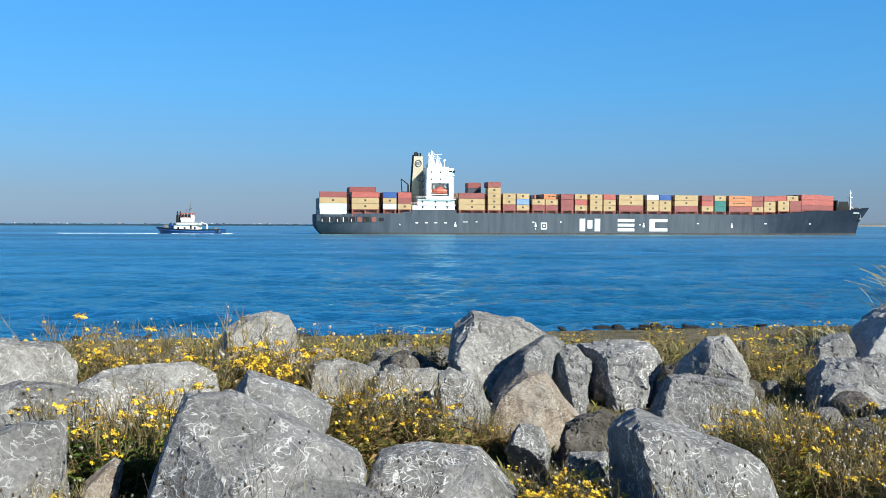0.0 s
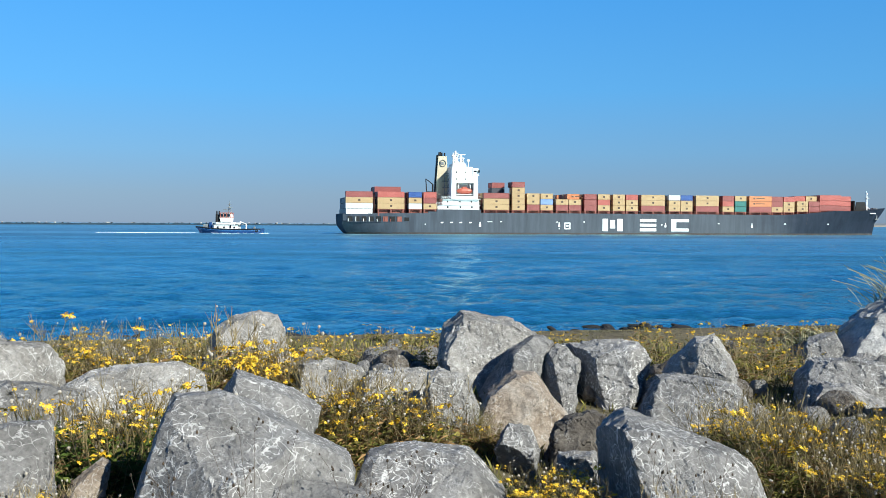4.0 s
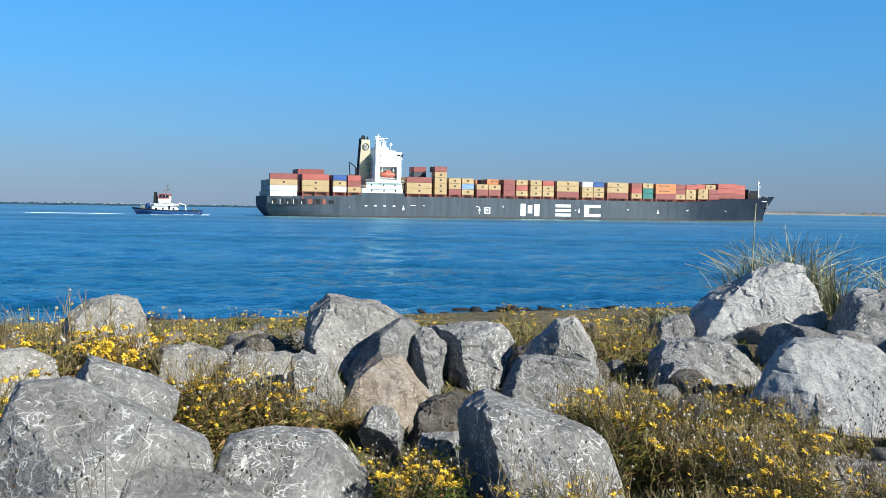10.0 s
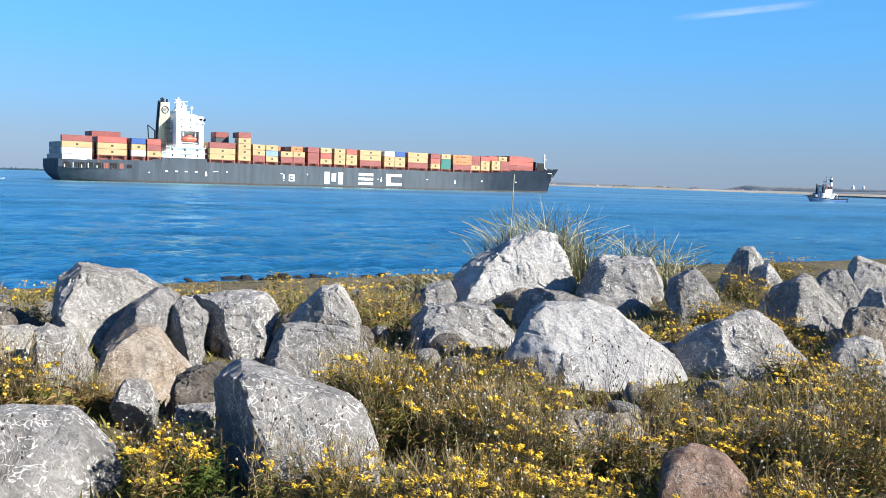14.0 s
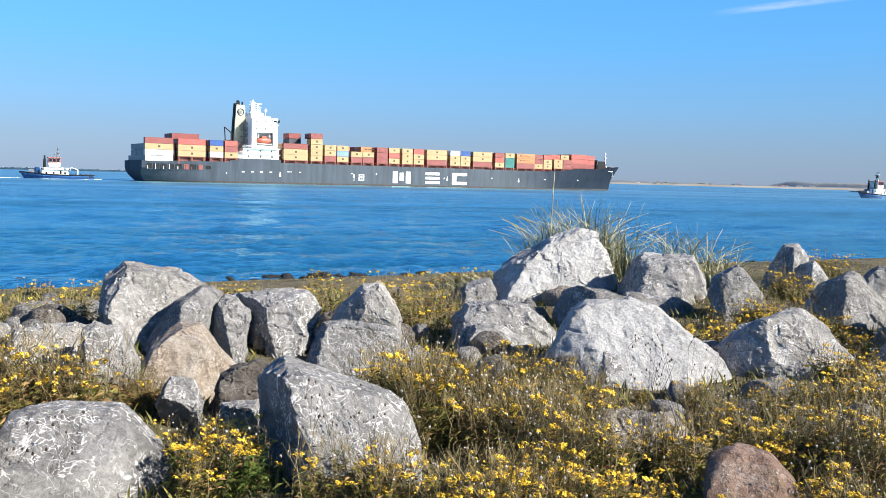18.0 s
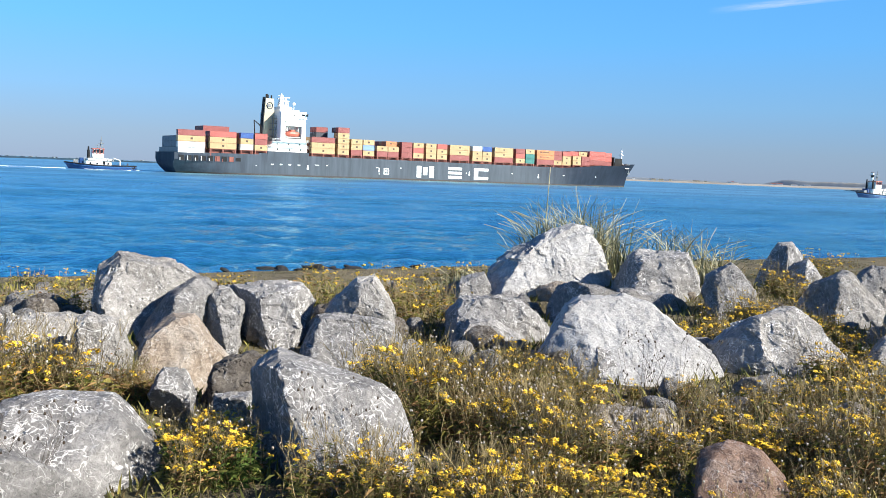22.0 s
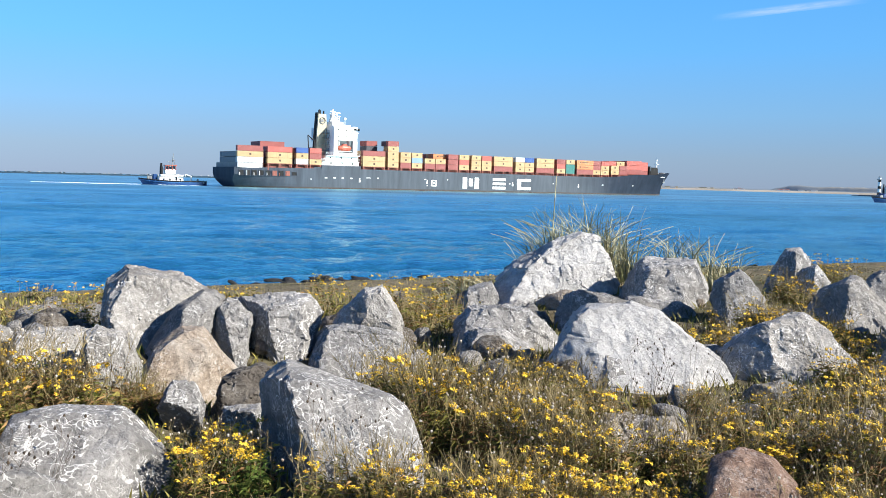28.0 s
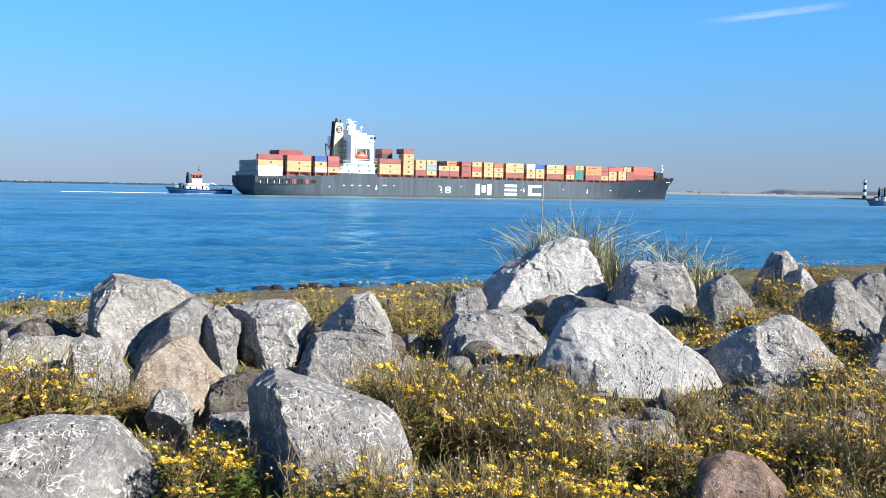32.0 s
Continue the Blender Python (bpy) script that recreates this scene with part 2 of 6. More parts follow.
def cloud_material():
    """A veil that thins out towards its rim."""
    m = Mat("thin_cloud", (0, 0, 0), 1.0, spec=0.0)
    c = m.node("ShaderNodeTexCoord")
    sep = m.node("ShaderNodeSeparateXYZ")
    m.link(c.outputs["Object"], sep.inputs[0])
    fade = None
    for axis, power in (("X", 1.4), ("Z", 1.6)):
        q = m.math("POWER", m.math("MAXIMUM", m.math("SUBTRACT", 1.0, m.math("MULTIPLY", sep.outputs[axis], sep.outputs[axis])), 0.0), power)
        fade = q if fade is None else m.math("MULTIPLY", fade, q)
    wisp = m.ramp(m.noise(m.coord((2.5, 1, 1.2)), 1.0, 6, 0.6, 0.4), (0.3, (0.25, 0.25, 0.25)), (0.65, (1, 1, 1)))
    m.link(m.math("MULTIPLY", m.math("MULTIPLY", fade, wisp), 0.42), m.b.inputs["Alpha"])
    # the sunlit white is emitted by the veil itself; its base colour is black
    m.set("Emission Color", (0.60, 0.64, 0.76, 1)), m.set("Emission Strength", 0.7)
    return m.m


M_CLOUD = cloud_material()


def paint(name, col, rough=0.5, grime=0.35, scale=0.35, metal=0.0, streak=True):
    """Weathered marine paint: blotches, faded runs and rust specks."""
    m = Mat(name, col, rough, metal, 0.4)
    v = m.coord((1, 1, 0.25 if streak else 1))
    a, b = m.noise(v, scale, 6, 0.65), m.noise(m.coord(), scale * 7, 5, 0.7)
    d = tuple(c * 0.62 for c in col)
    l = tuple(min(1, c * 1.25 + 0.015) for c in col)
    c = m.ramp(a, (0.3, d), (0.5, col), (0.72, l))
    c = m.mix(grime, col, c)
    c = m.mix(m.math("MULTIPLY", m.ramp(b, (0.68, (0, 0, 0)), (0.8, (1, 1, 1))), 0.25), c, (0.12, 0.06, 0.035))
    return m.color(c).m


def hull_paint():
    """Sun-faded grey amidships, newer dark blue paint towards the bow, runs of rust and salt."""
    m = Mat("grey_blue_hull_paint", (0.06, 0.07, 0.085), 0.75, 0.0, 0.05)
    c = m.node("ShaderNodeTexCoord")
    sep = m.node("ShaderNodeSeparateXYZ")
    m.link(c.outputs["Object"], sep.inputs[0])
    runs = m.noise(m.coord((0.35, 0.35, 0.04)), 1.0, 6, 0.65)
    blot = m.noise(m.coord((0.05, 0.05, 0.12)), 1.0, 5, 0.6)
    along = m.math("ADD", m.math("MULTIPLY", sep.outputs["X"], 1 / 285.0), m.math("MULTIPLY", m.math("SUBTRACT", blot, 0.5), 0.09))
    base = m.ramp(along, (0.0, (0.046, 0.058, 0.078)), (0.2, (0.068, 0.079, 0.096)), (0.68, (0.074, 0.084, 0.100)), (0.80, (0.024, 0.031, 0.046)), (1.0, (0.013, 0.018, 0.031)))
    base = m.mix(0.5, base, m.ramp(runs, (0.3, (0.22, 0.22, 0.22)), (0.5, (0.5, 0.5, 0.5)), (0.72, (0.8, 0.8, 0.8))), "SOFT_LIGHT")
    rust = m.ramp(m.noise(m.coord((0.8, 0.8, 0.07)), 1.0, 6, 0.7), (0.66, (0, 0, 0)), (0.76, (1, 1, 1)))
    return m.color(m.mix(m.math("MULTIPLY", rust, 0.4), base, (0.14, 0.08, 0.05))).m


M_HULL = hull_paint()
M_WHITE_PAINT = paint("white_ship_paint", (0.736, 0.736, 0.718), 0.5, 0.25, 0.3)
M_DECK_RED = paint("red_oxide_paint", (0.205, 0.065, 0.049), 0.7, 0.6, 0.5)
M_BOOT = paint("brown_boot_topping", (0.045, 0.037, 0.034), 0.8, 0.6, 0.2, streak=False)
M_BLACK = paint("black_paint", (0.006, 0.006, 0.007), 0.8)
M_CREAM = paint("cream_paint", (0.471, 0.410, 0.289), 0.5, 0.3)
M_MARK = paint("dark_brown_mark_paint", (0.068, 0.042, 0.027), 0.6)
M_GREY_PAINT = paint("grey_paint", (0.167, 0.175, 0.182), 0.55)
M_ORANGE = paint("lifeboat_orange", (0.380, 0.091, 0.057), 0.45, 0.2)
M_TUG_BLUE = paint("dark_blue_hull_paint", (0.010, 0.045, 0.15), 0.4, 0.4)
M_TUG_SHEER = paint("mid_blue_hull_paint", (0.03, 0.10, 0.26), 0.4, 0.3)
M_GLASS = Mat("dark_window_glass", (0.012, 0.016, 0.02), 0.06, spec=0.6).m
M_FOAM = Mat("sea_foam", (0.85, 0.88, 0.9), 0.9).m
BOX_COLOURS = {
    "y": paint("tan_container_paint", (0.380, 0.255, 0.129), 0.55, 0.3, 0.25, streak=False),
    "m": paint("maroon_container_paint", (0.220, 0.059, 0.053), 0.55, 0.3, 0.25, streak=False),
    "r": paint("red_container_paint", (0.334, 0.080, 0.065), 0.55, 0.3, 0.25, streak=False),
    "w": paint("white_container_paint", (0.471, 0.479, 0.479), 0.5, 0.3, 0.25, streak=False),
    "b": paint("blue_container_paint", (0.023, 0.068, 0.228), 0.5, 0.3, 0.25, streak=False),
    "l": paint("light_blue_container_paint", (0.167, 0.251, 0.471), 0.5, 0.3, 0.25, streak=False),
    "g": paint("green_container_paint", (0.023, 0.129, 0.114), 0.5, 0.3, 0.25, streak=False),
    "o": paint("orange_container_paint", (0.456, 0.167, 0.068), 0.5, 0.3, 0.25, streak=False),
    # blue-grey paint that holds the shade on the aftmost inner stacks
    "s": paint("shade_grey_container_paint", (0.114, 0.129, 0.152), 0.5, 0.3, 0.25, streak=False),
    "d": paint("dark_grey_container_paint", (0.046, 0.053, 0.068), 0.5, 0.3, 0.25, streak=False),
}
COLOUR_WORDS = {"y": "tan yellow", "m": "maroon", "r": "red", "w": "white", "b": "blue", "l": "light blue", "g": "teal green", "o": "orange", "s": "shade-toned grey", "d": "dark grey"}
# dark stone whose blue tint is distance haze mixed into the base colour
M_DAM = Mat("hazed_breakwater_stone", (0.022, 0.043, 0.065), 1.0, spec=0.1)
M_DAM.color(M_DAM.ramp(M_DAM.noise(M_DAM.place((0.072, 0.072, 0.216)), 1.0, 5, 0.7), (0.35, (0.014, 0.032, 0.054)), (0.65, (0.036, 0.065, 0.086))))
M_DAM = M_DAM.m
M_SAND = Mat("pale_beach_sand", (0.374, 0.331, 0.266), 1.0, spec=0.1)
M_SAND.color(M_SAND.ramp(M_SAND.noise(M_SAND.place((0.007, 0.007, 0.036)), 1.0, 5), (0.35, (0.302, 0.274, 0.223)), (0.65, (0.418, 0.374, 0.310))))
M_SAND = M_SAND.m
# scrub colour paled and greyed to carry the haze of its distance
M_DUNE = Mat("hazed_dune_scrub", (0.144, 0.173, 0.173), 1.0, spec=0.05)
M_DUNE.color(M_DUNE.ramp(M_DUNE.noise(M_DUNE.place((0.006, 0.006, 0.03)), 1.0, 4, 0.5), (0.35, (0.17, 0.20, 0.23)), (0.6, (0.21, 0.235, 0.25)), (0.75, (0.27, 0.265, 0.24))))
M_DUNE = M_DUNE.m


# ---- mesh helpers ----
def mesh_of(name, verts, faces, mats, index=None, smooth=False):
    me = bpy.data.meshes.new(name)
    me.from_pydata(verts, [], faces)
    for m in mats if isinstance(mats, (list, tuple)) else [mats]:
        me.materials.append(m)
    if index is not None:
        me.polygons.foreach_set("material_index", index)
    if smooth:
        me.polygons.foreach_set("use_smooth", [True] * len(faces))
    me.update()
    return me


class Build:
    """Collects boxes, tubes and lofts into one mesh."""

    def __init__(self):
        self.v, self.f, self.mi = [], [], []

    def add(self, verts, faces, mi=0):
        n = len(self.v)
        self.v += [tuple(p) for p in verts]
        self.f += [tuple(i + n for i in f) for f in faces]
        self.mi += [mi] * len(faces)
        return self

    def box(self, a, b, mi=0, bevel=0.0, top=None):
        """A box from corner a to corner b with chamfered vertical edges; top: inset of its top face."""
        (x0, y0, z0), (x1, y1, z1) = a, b
        c = min(bevel, (x1 - x0) / 3, (y1 - y0) / 3)
        ring = [(x0 + c, y0), (x1 - c, y0), (x1, y0 + c), (x1, y1 - c), (x1 - c, y1), (x0 + c, y1), (x0, y1 - c), (x0, y0 + c)] if c > 0 else [(x0, y0), (x1, y0), (x1, y1), (x0, y1)]
        n = len(ring)
        cx, cy = (x0 + x1) / 2, (y0 + y1) / 2
        k = 1.0 if top is None else top
        verts = [(x, y, z0) for x, y in ring] + [(cx + (x - cx) * k, cy + (y - cy) * k, z1) for x, y in ring]
        faces = [tuple(range(n - 1, -1, -1)), tuple(range(n, 2 * n))] + [(i, (i + 1) % n, n + (i + 1) % n, n + i) for i in range(n)]
        return self.add(verts, faces, mi)

    def tube(self, a, b, r0, r1=None, n=6, mi=0):
        a, b = Vector(a), Vector(b)
        r1 = r0 if r1 is None else r1
        q = (b - a).to_track_quat("Z", "Y")
        verts = [p + q @ Vector((r * math.cos(2 * math.pi * i / n), r * math.sin(2 * math.pi * i / n), 0)) for p, r in ((a, r0), (b, r1)) for i in range(n)]
        faces = [tuple(range(n - 1, -1, -1)), tuple(range(n, 2 * n))] + [(i, (i + 1) % n, n + (i + 1) % n, n + i) for i in range(n)]
        return self.add(verts, faces, mi)

    def loft(self, rows, closed=False, mi=0):
        n, verts, faces = len(rows[0]), [p for row in rows for p in row], []
        for r in range(len(rows) - 1):
            for i in range(n if closed else n - 1):
                j = (i + 1) % n
                faces.append((r * n + i, r * n + j, (r + 1) * n + j, (r + 1) * n + i))
        return self.add(verts, faces, mi)

    def mesh(self, name, mats, smooth=False):
        return mesh_of(name, self.v, self.f, mats, self.mi, smooth)


def part(name, build, material, parent, label=""):
    me = build if isinstance(build, bpy.types.Mesh) else build.mesh(name, material)
    ob = new(name, me)
    ob.parent = parent
    if label:
        tagged(ob, label)
    return ob


def thing(name, label, category, group="", kind="", at=None):
    ob = new(name)
    ob.empty_display_size = 0.3
    if at is not None:
        ob.matrix_basis = at
    return tagged(ob, label, category, group, kind)


# ---- ground, sea ----
def ground_height(x, y):
    """The dike's flat top, its slope to the water, and small bumps."""
    v = y - 0.2 * x
    z = 2.98 - max(0.0, v - 15.5) * 0.117
    z += 0.34 * math.exp(-(((x - 9.3) / 2.6) ** 2 + ((y - 10.6) / 2.2) ** 2))
    z += 0.45 * math.exp(-(((x - 7.4) / 1.9) ** 2 + ((y - 13.2) / 1.3) ** 2))
    z -= 0.30 * math.exp(-(((x - 1.5) / 1.3) ** 2 + ((y - 9.0) / 1.3) ** 2))
    z -= 0.30 * math.exp(-(((x - 0.85) / 0.45) ** 2 + ((y - 6.75) / 0.65) ** 2))
    return max(z, -1.5) + 0.06 * noise.noise((x * 0.7, y * 0.7, 0)) + 0.03 * noise.noise((x * 2.3, y * 2.3, 5))


def steps(lo, a, b, hi, fine, coarse):
    out = list(np.arange(a, b, fine))
    p, d = a, coarse
    left = []
    while p > lo:
        p -= d
        left.append(p)
        d *= 1.35
    p, d, right = out[-1], coarse, []
    while p < hi:
        p += d
        right.append(p)
        d *= 1.35
    return left[::-1] + out + right


gx, gy = steps(-900, -9, 16, 900, 0.25, 0.6), steps(-900, 2, 20, 62, 0.25, 0.6)
gv = [(x, y, ground_height(x, y)) for y in gy for x in gx]
gw = len(gx)
gf = [(j * gw + i, j * gw + i + 1, (j + 1) * gw + i + 1, (j + 1) * gw + i) for j in range(len(gy) - 1) for i in range(gw - 1)]
tagged(new("ground", mesh_of("ground", gv, gf, M_GROUND, smooth=True)), "sandy dike top with dry grass sloping to the water", "ground", kind="structure")

# the sea: a fan of rings that widen with distance, with real wind waves where they can be seen
az = np.radians(np.concatenate([np.linspace(-90, -36, 14)[:-1], np.linspace(-36, 58, 640), np.linspace(58, 90, 10)[1:]]))
rad = 26 * (4900 / 26) ** np.linspace(0, 1, 640)
rr_, aa_ = np.meshgrid(rad, az, indexing="ij")
wx, wy = rr_ * np.sin(aa_), rr_ * np.cos(aa_)
wz = np.zeros_like(wx)
wrng = np.random.RandomState(8)
for k in range(46):
    length = 0.9 * 1.073 ** k * wrng.uniform(0.9, 1.1)
    turn = wrng.uniform(-1.25, 1.0)
    amp = 0.0125 * length ** 0.35
    seen = np.clip((length / (rr_ * 0.0082) - 2.2) / 2.0, 0, 1)
    ph = 2 * np.pi / length * (wx * np.sin(turn) + wy * np.cos(turn)) + wrng.uniform(0, 6.28) + 0.8 * np.sin(wx * 0.05 + k) + 0.6 * np.sin(wy * 0.03 + 2 * k)
    wz += amp * seen * np.sin(ph)
nw = len(az)
wv = np.stack([wx, wy, wz], -1).reshape(-1, 3).tolist()
wf = [(j * nw + i, j * nw + i + 1, (j + 1) * nw + i + 1, (j + 1) * nw + i) for j in range(len(rad) - 1) for i in range(nw - 1)]
tagged(new("water", mesh_of("water", wv, [f[::-1] for f in wf], M_WATER, smooth=True)), "deep blue rippled sea water of a ship channel", "water", kind="structure")


# ---- boulders ----
def ico(sub):
    bm = bmesh.new()
    bmesh.ops.create_icosphere(bm, subdivisions=sub, radius=1.0)
    v = np.array([p.co for p in bm.verts])
    f = [tuple(q.index for q in face.verts) for face in bm.faces]
    bm.free()
    return v, f


SPHERE = {n: ico(n) for n in (3, 4, 5, 6)}


def rock_mesh(facets, seed, sub, mat, front=(), depth=None, soft=0.009, rough=1.0, chisel=1.0):
    """A broken boulder: the body that many planes cut out, with worn edges and a rough skin.
    facets: (angle in the upright plane, distance), for the boulders an outline fitted to the camera's view; each gives
    a front and a back plane. front: (x, y, z, distance) more planes."""
    rng = random.Random(seed)
    dirs, faces = SPHERE[sub]
    planes = []
    span = [o for _, o in facets]
    size = sum(span) / len(span)
    depth = depth or size * rng.uniform(0.85, 1.1)
    for ang, off in facets:
        c, s = math.cos(radians(ang)), math.sin(radians(ang))
        for sign in (-1, 1):
            tilt = rng.uniform(0.05, 0.24) + max(0.0, s) * 0.12
            k = 1 / math.sqrt(1 + tilt * tilt)
            planes.append((c * k, sign * tilt * k, s * k, max(off, 0.03) * k))
    if front:
        planes += front
    else:
        for ax, az, far in ((rng.uniform(-0.9, -0.3), rng.uniform(-0.1, 0.35), rng.uniform(0.62, 0.85)), (rng.uniform(0.25, 0.85), rng.uniform(-0.1, 0.35), rng.uniform(0.62, 0.85)), (rng.uniform(-0.3, 0.3), rng.uniform(0.55, 1.3), rng.uniform(0.62, 0.82))):
            n = math.sqrt(ax * ax + 0.7 + az * az)
            planes.append((ax / n, -math.sqrt(0.7) / n, az / n, size * far))
    planes.append((0, 1, 0, depth))
    pl = np.array([p[:3] for p in planes])
    pl /= np.linalg.norm(pl, axis=1)[:, None]
    off = np.array([p[3] for p in planes])
    dots = dirs @ pl.T
    with np.errstate(divide="ignore"):
        r = np.where(dots > 1e-4, off[None] / np.maximum(dots, 1e-4), 1e3)
    power = 1.0 / soft
    near = r.min(1)
    rad = near * ((r / near[:, None]) ** -power).sum(1) ** (-1 / power)
    pts = dirs * rad[:, None]
    own = pl[np.argmin(r, axis=1)]
    home = np.argmin(r, axis=1)
    # corners broken off the front, which the boulders turn to the camera, and the top
    for k in range(6):
        a, e = rng.uniform(-1.35, 1.35), rng.uniform(-0.3, 1.1)
        n = np.array((math.sin(a) * math.cos(e), -math.cos(a) * math.cos(e), math.sin(e)))
        reach = pts @ n
        cut = np.max(reach) * rng.uniform(0.92, 0.985)
        off_cut = reach > cut
        pts = pts * np.where(off_cut, cut / np.maximum(reach, 1e-6), 1.0)[:, None]
        own = np.where(off_cut[:, None], n, own)
        home = np.where(off_cut, 1000 + k, home)
    # fracture faces: each patch of skin is a small plane of its own, leaning and stepped against its neighbours
    nrng = np.random.RandomState(seed)
    unit = pts / np.linalg.norm(pts, axis=1)[:, None]
    for count, lean, share in ((14, 0.10, 1.0), (60, 0.15, 0.8), (240, 0.16, 0.6)):
        if count > len(pts) / 12:
            continue
        seeds = nrng.normal(size=(count, 3))
        seeds /= np.linalg.norm(seeds, axis=1)[:, None]
        warp = unit + 0.10 / math.sqrt(count / 14) * np.sin(unit @ nrng.normal(size=(3, 3)) * 7 + nrng.uniform(0, 6, 3))
        key, cell = np.unique(home * count + np.argmax(warp @ seeds.T, axis=1), return_inverse=True)
        many = np.bincount(cell, minlength=len(key))
        mid = np.stack([np.bincount(cell, pts[:, k], len(key)) for k in range(3)], 1) / many[:, None]
        norm = np.stack([np.bincount(cell, own[:, k], len(key)) for k in range(3)], 1) / many[:, None]
        norm += nrng.normal(size=norm.shape) * lean * min(1.6, chisel)
        r1 = (norm * mid).sum(1)[cell] / np.maximum((norm[cell] * unit).sum(1), 0.12)
        pts = pts * (1 + share * min(1.0, chisel) * (np.clip(r1 / np.linalg.norm(pts, axis=1), 0.95, 1.03) - 1))[:, None]
    o = Vector((rng.uniform(0, 50), rng.uniform(0, 50), rng.uniform(0, 50)))
    disp = np.empty(len(pts))
    for i, p in enumerate(pts):
        q = Vector(p) * (1.0 / size) + o
        ridge = abs(noise.noise(q * 2.1))
        band = noise.noise(q * 1.7 + Vector((9, 4, 2))) * 4.5
        ledge = math.floor(band) + max(0.0, (band - math.floor(band) - 0.8) / 0.2)
        crack = max(0.0, 1 - abs(noise.noise(q * 1.5 + Vector((3, 8, 1)))) / 0.03)
        disp[i] = 0.012 * ledge - 0.030 * crack + 0.010 * noise.noise(q * 1.3) - 0.008 * ridge + 0.009 * noise.noise(q * 4.3) + 0.008 * noise.noise(q * 9.0) + 0.008 * noise.noise(q * 19.0)
    pts = pts * (1 + disp * rough)[:, None]
    return mesh_of("boulder", pts.tolist(), faces, mat, smooth=True)


def face(px, pz, x, z, y):
    """A plane of a boulder's front through (x, y, z), which falls back by px per metre to the right and by pz per metre upwards."""
    k = 1 / math.sqrt(px * px + pz * pz + 1)
    return (px * k, -k, pz * k, (px * x - y + pz * z) * k)


def boulder(label, at, turn, tip, facets, kind, seed, sub=5, front=(), depth=None, rough=1.0, chisel=1.0):
    me = rock_mesh(facets, seed, sub, ROCK[kind], front, depth, rough=rough, chisel=chisel)
    try:
        me.set_sharp_from_angle(angle=radians(22))
    except AttributeError:
        pass
    ob = new("boulder", me)
    ob.matrix_basis = pose(*at, tip, 0, turn)
    return tagged(ob, label, "boulder", "boulders on the dike")


boulder("weathered pale grey limestone boulder", (0.71, 11.18, 3.42), -3.6, -7.5, [(-90, 0.87), (-162, 0.7), (19, 0.57), (60, 0.4), (80, 0.35), (135, 0.56), (167, 0.6)], "pale", 100, 6, [(0.27, -0.92, 0.27, 0.46), (-1.00, -0.09, 0.00, 0.63), (0.60, -0.80, 0.05, 0.51)], chisel=0.7)
boulder("rough grey limestone boulder with pale veins", (1.03, 10.45, 3.4), -5.6, -8.0, [(-90, 0.85), (-17, 0.31), (73, 0.27), (123, 0.14), (146, 0.18)], "grey", 101, 5, [(0.29, -0.82, 0.49, 0.27), (-0.79, -0.41, 0.47, 0.21), (0.60, -0.80, 0.05, 0.32)])
boulder("smooth tan sandstone boulder", (0.84, 8.96, 3.14), -5.3, -11.0, [(-90, 0.59), (38, 0.32), (88, 0.32), (126, 0.28), (156, 0.33)], "tan", 102, 6, [(0.11, -0.92, 0.38, 0.34), (-0.97, -0.14, 0.21, 0.35), (0.60, -0.80, 0.05, 0.38)], chisel=0.6)
boulder("rough grey limestone boulder with pale veins", (1.87, 10.64, 3.12), -10.0, -9.3, [(-90, 0.57), (-13, 0.59), (30, 0.66), (89, 0.45), (94, 0.42), (118, 0.52), (173, 0.50)], "grey", 103, 6, [face(-1.5, -0.25, 0.05, 0.0, -0.50), face(0.12, 0.12, 0.05, 0.0, -0.50), face(1.6, 0.0, 0.46, 0.0, -0.42)])
boulder("broken grey limestone slab with a shaded jagged edge", (1.44, 10.32, 3.13), -7.0, -9.3, [(-90, 0.57), (-4, 0.20), (40, 0.30), (84, 0.40), (125, 0.36), (176, 0.25)], "grey", 147, 6, [face(-1.6, -0.25, -0.04, 0.0, -0.30), face(0.25, 0.15, -0.04, 0.0, -0.30)], rough=1.8, chisel=1.4)
boulder("weathered pale grey limestone boulder", (2.91, 9.99, 3.38), -16.2, -8.2, [(-90, 0.83), (-161, 0.43), (0, 0.41), (28, 0.32), (37, 0.31), (99, 0.29), (132, 0.25), (147, 0.28)], "pale", 104, 6, [face(-0.78, 0.25, 0.0, 0.1, -0.36), face(0.30, 0.15, 0.0, 0.1, -0.36), face(0.1, -0.5, 0.0, -0.15, -0.33)])
boulder("rough grey limestone boulder with pale veins", (2.49, 8.86, 3.2), -15.7, -10.4, [(-90, 0.65), (26, 0.48), (83, 0.23), (101, 0.27), (153, 0.39)], "grey", 105, 6, [(0.19, -0.80, 0.57, 0.27), (-0.96, -0.20, 0.21, 0.42), (0.60, -0.80, 0.05, 0.36)])
boulder("rough grey limestone boulder with pale veins", (1.57, 5.79, 3.29), -15.2, -14.9, [(-90, 0.74), (-176, 0.53), (-1, 0.54), (27, 0.44), (48, 0.37), (71, 0.29), (78, 0.34), (141, 0.59), (163, 0.57)], "grey", 106, 6, [face(-2.3, -0.45, -0.22, 0.0, -0.58), face(0.40, 0.45, -0.22, 0.0, -0.58), face(0.75, 0.2, 0.25, 0.0, -0.42)], chisel=0.45)
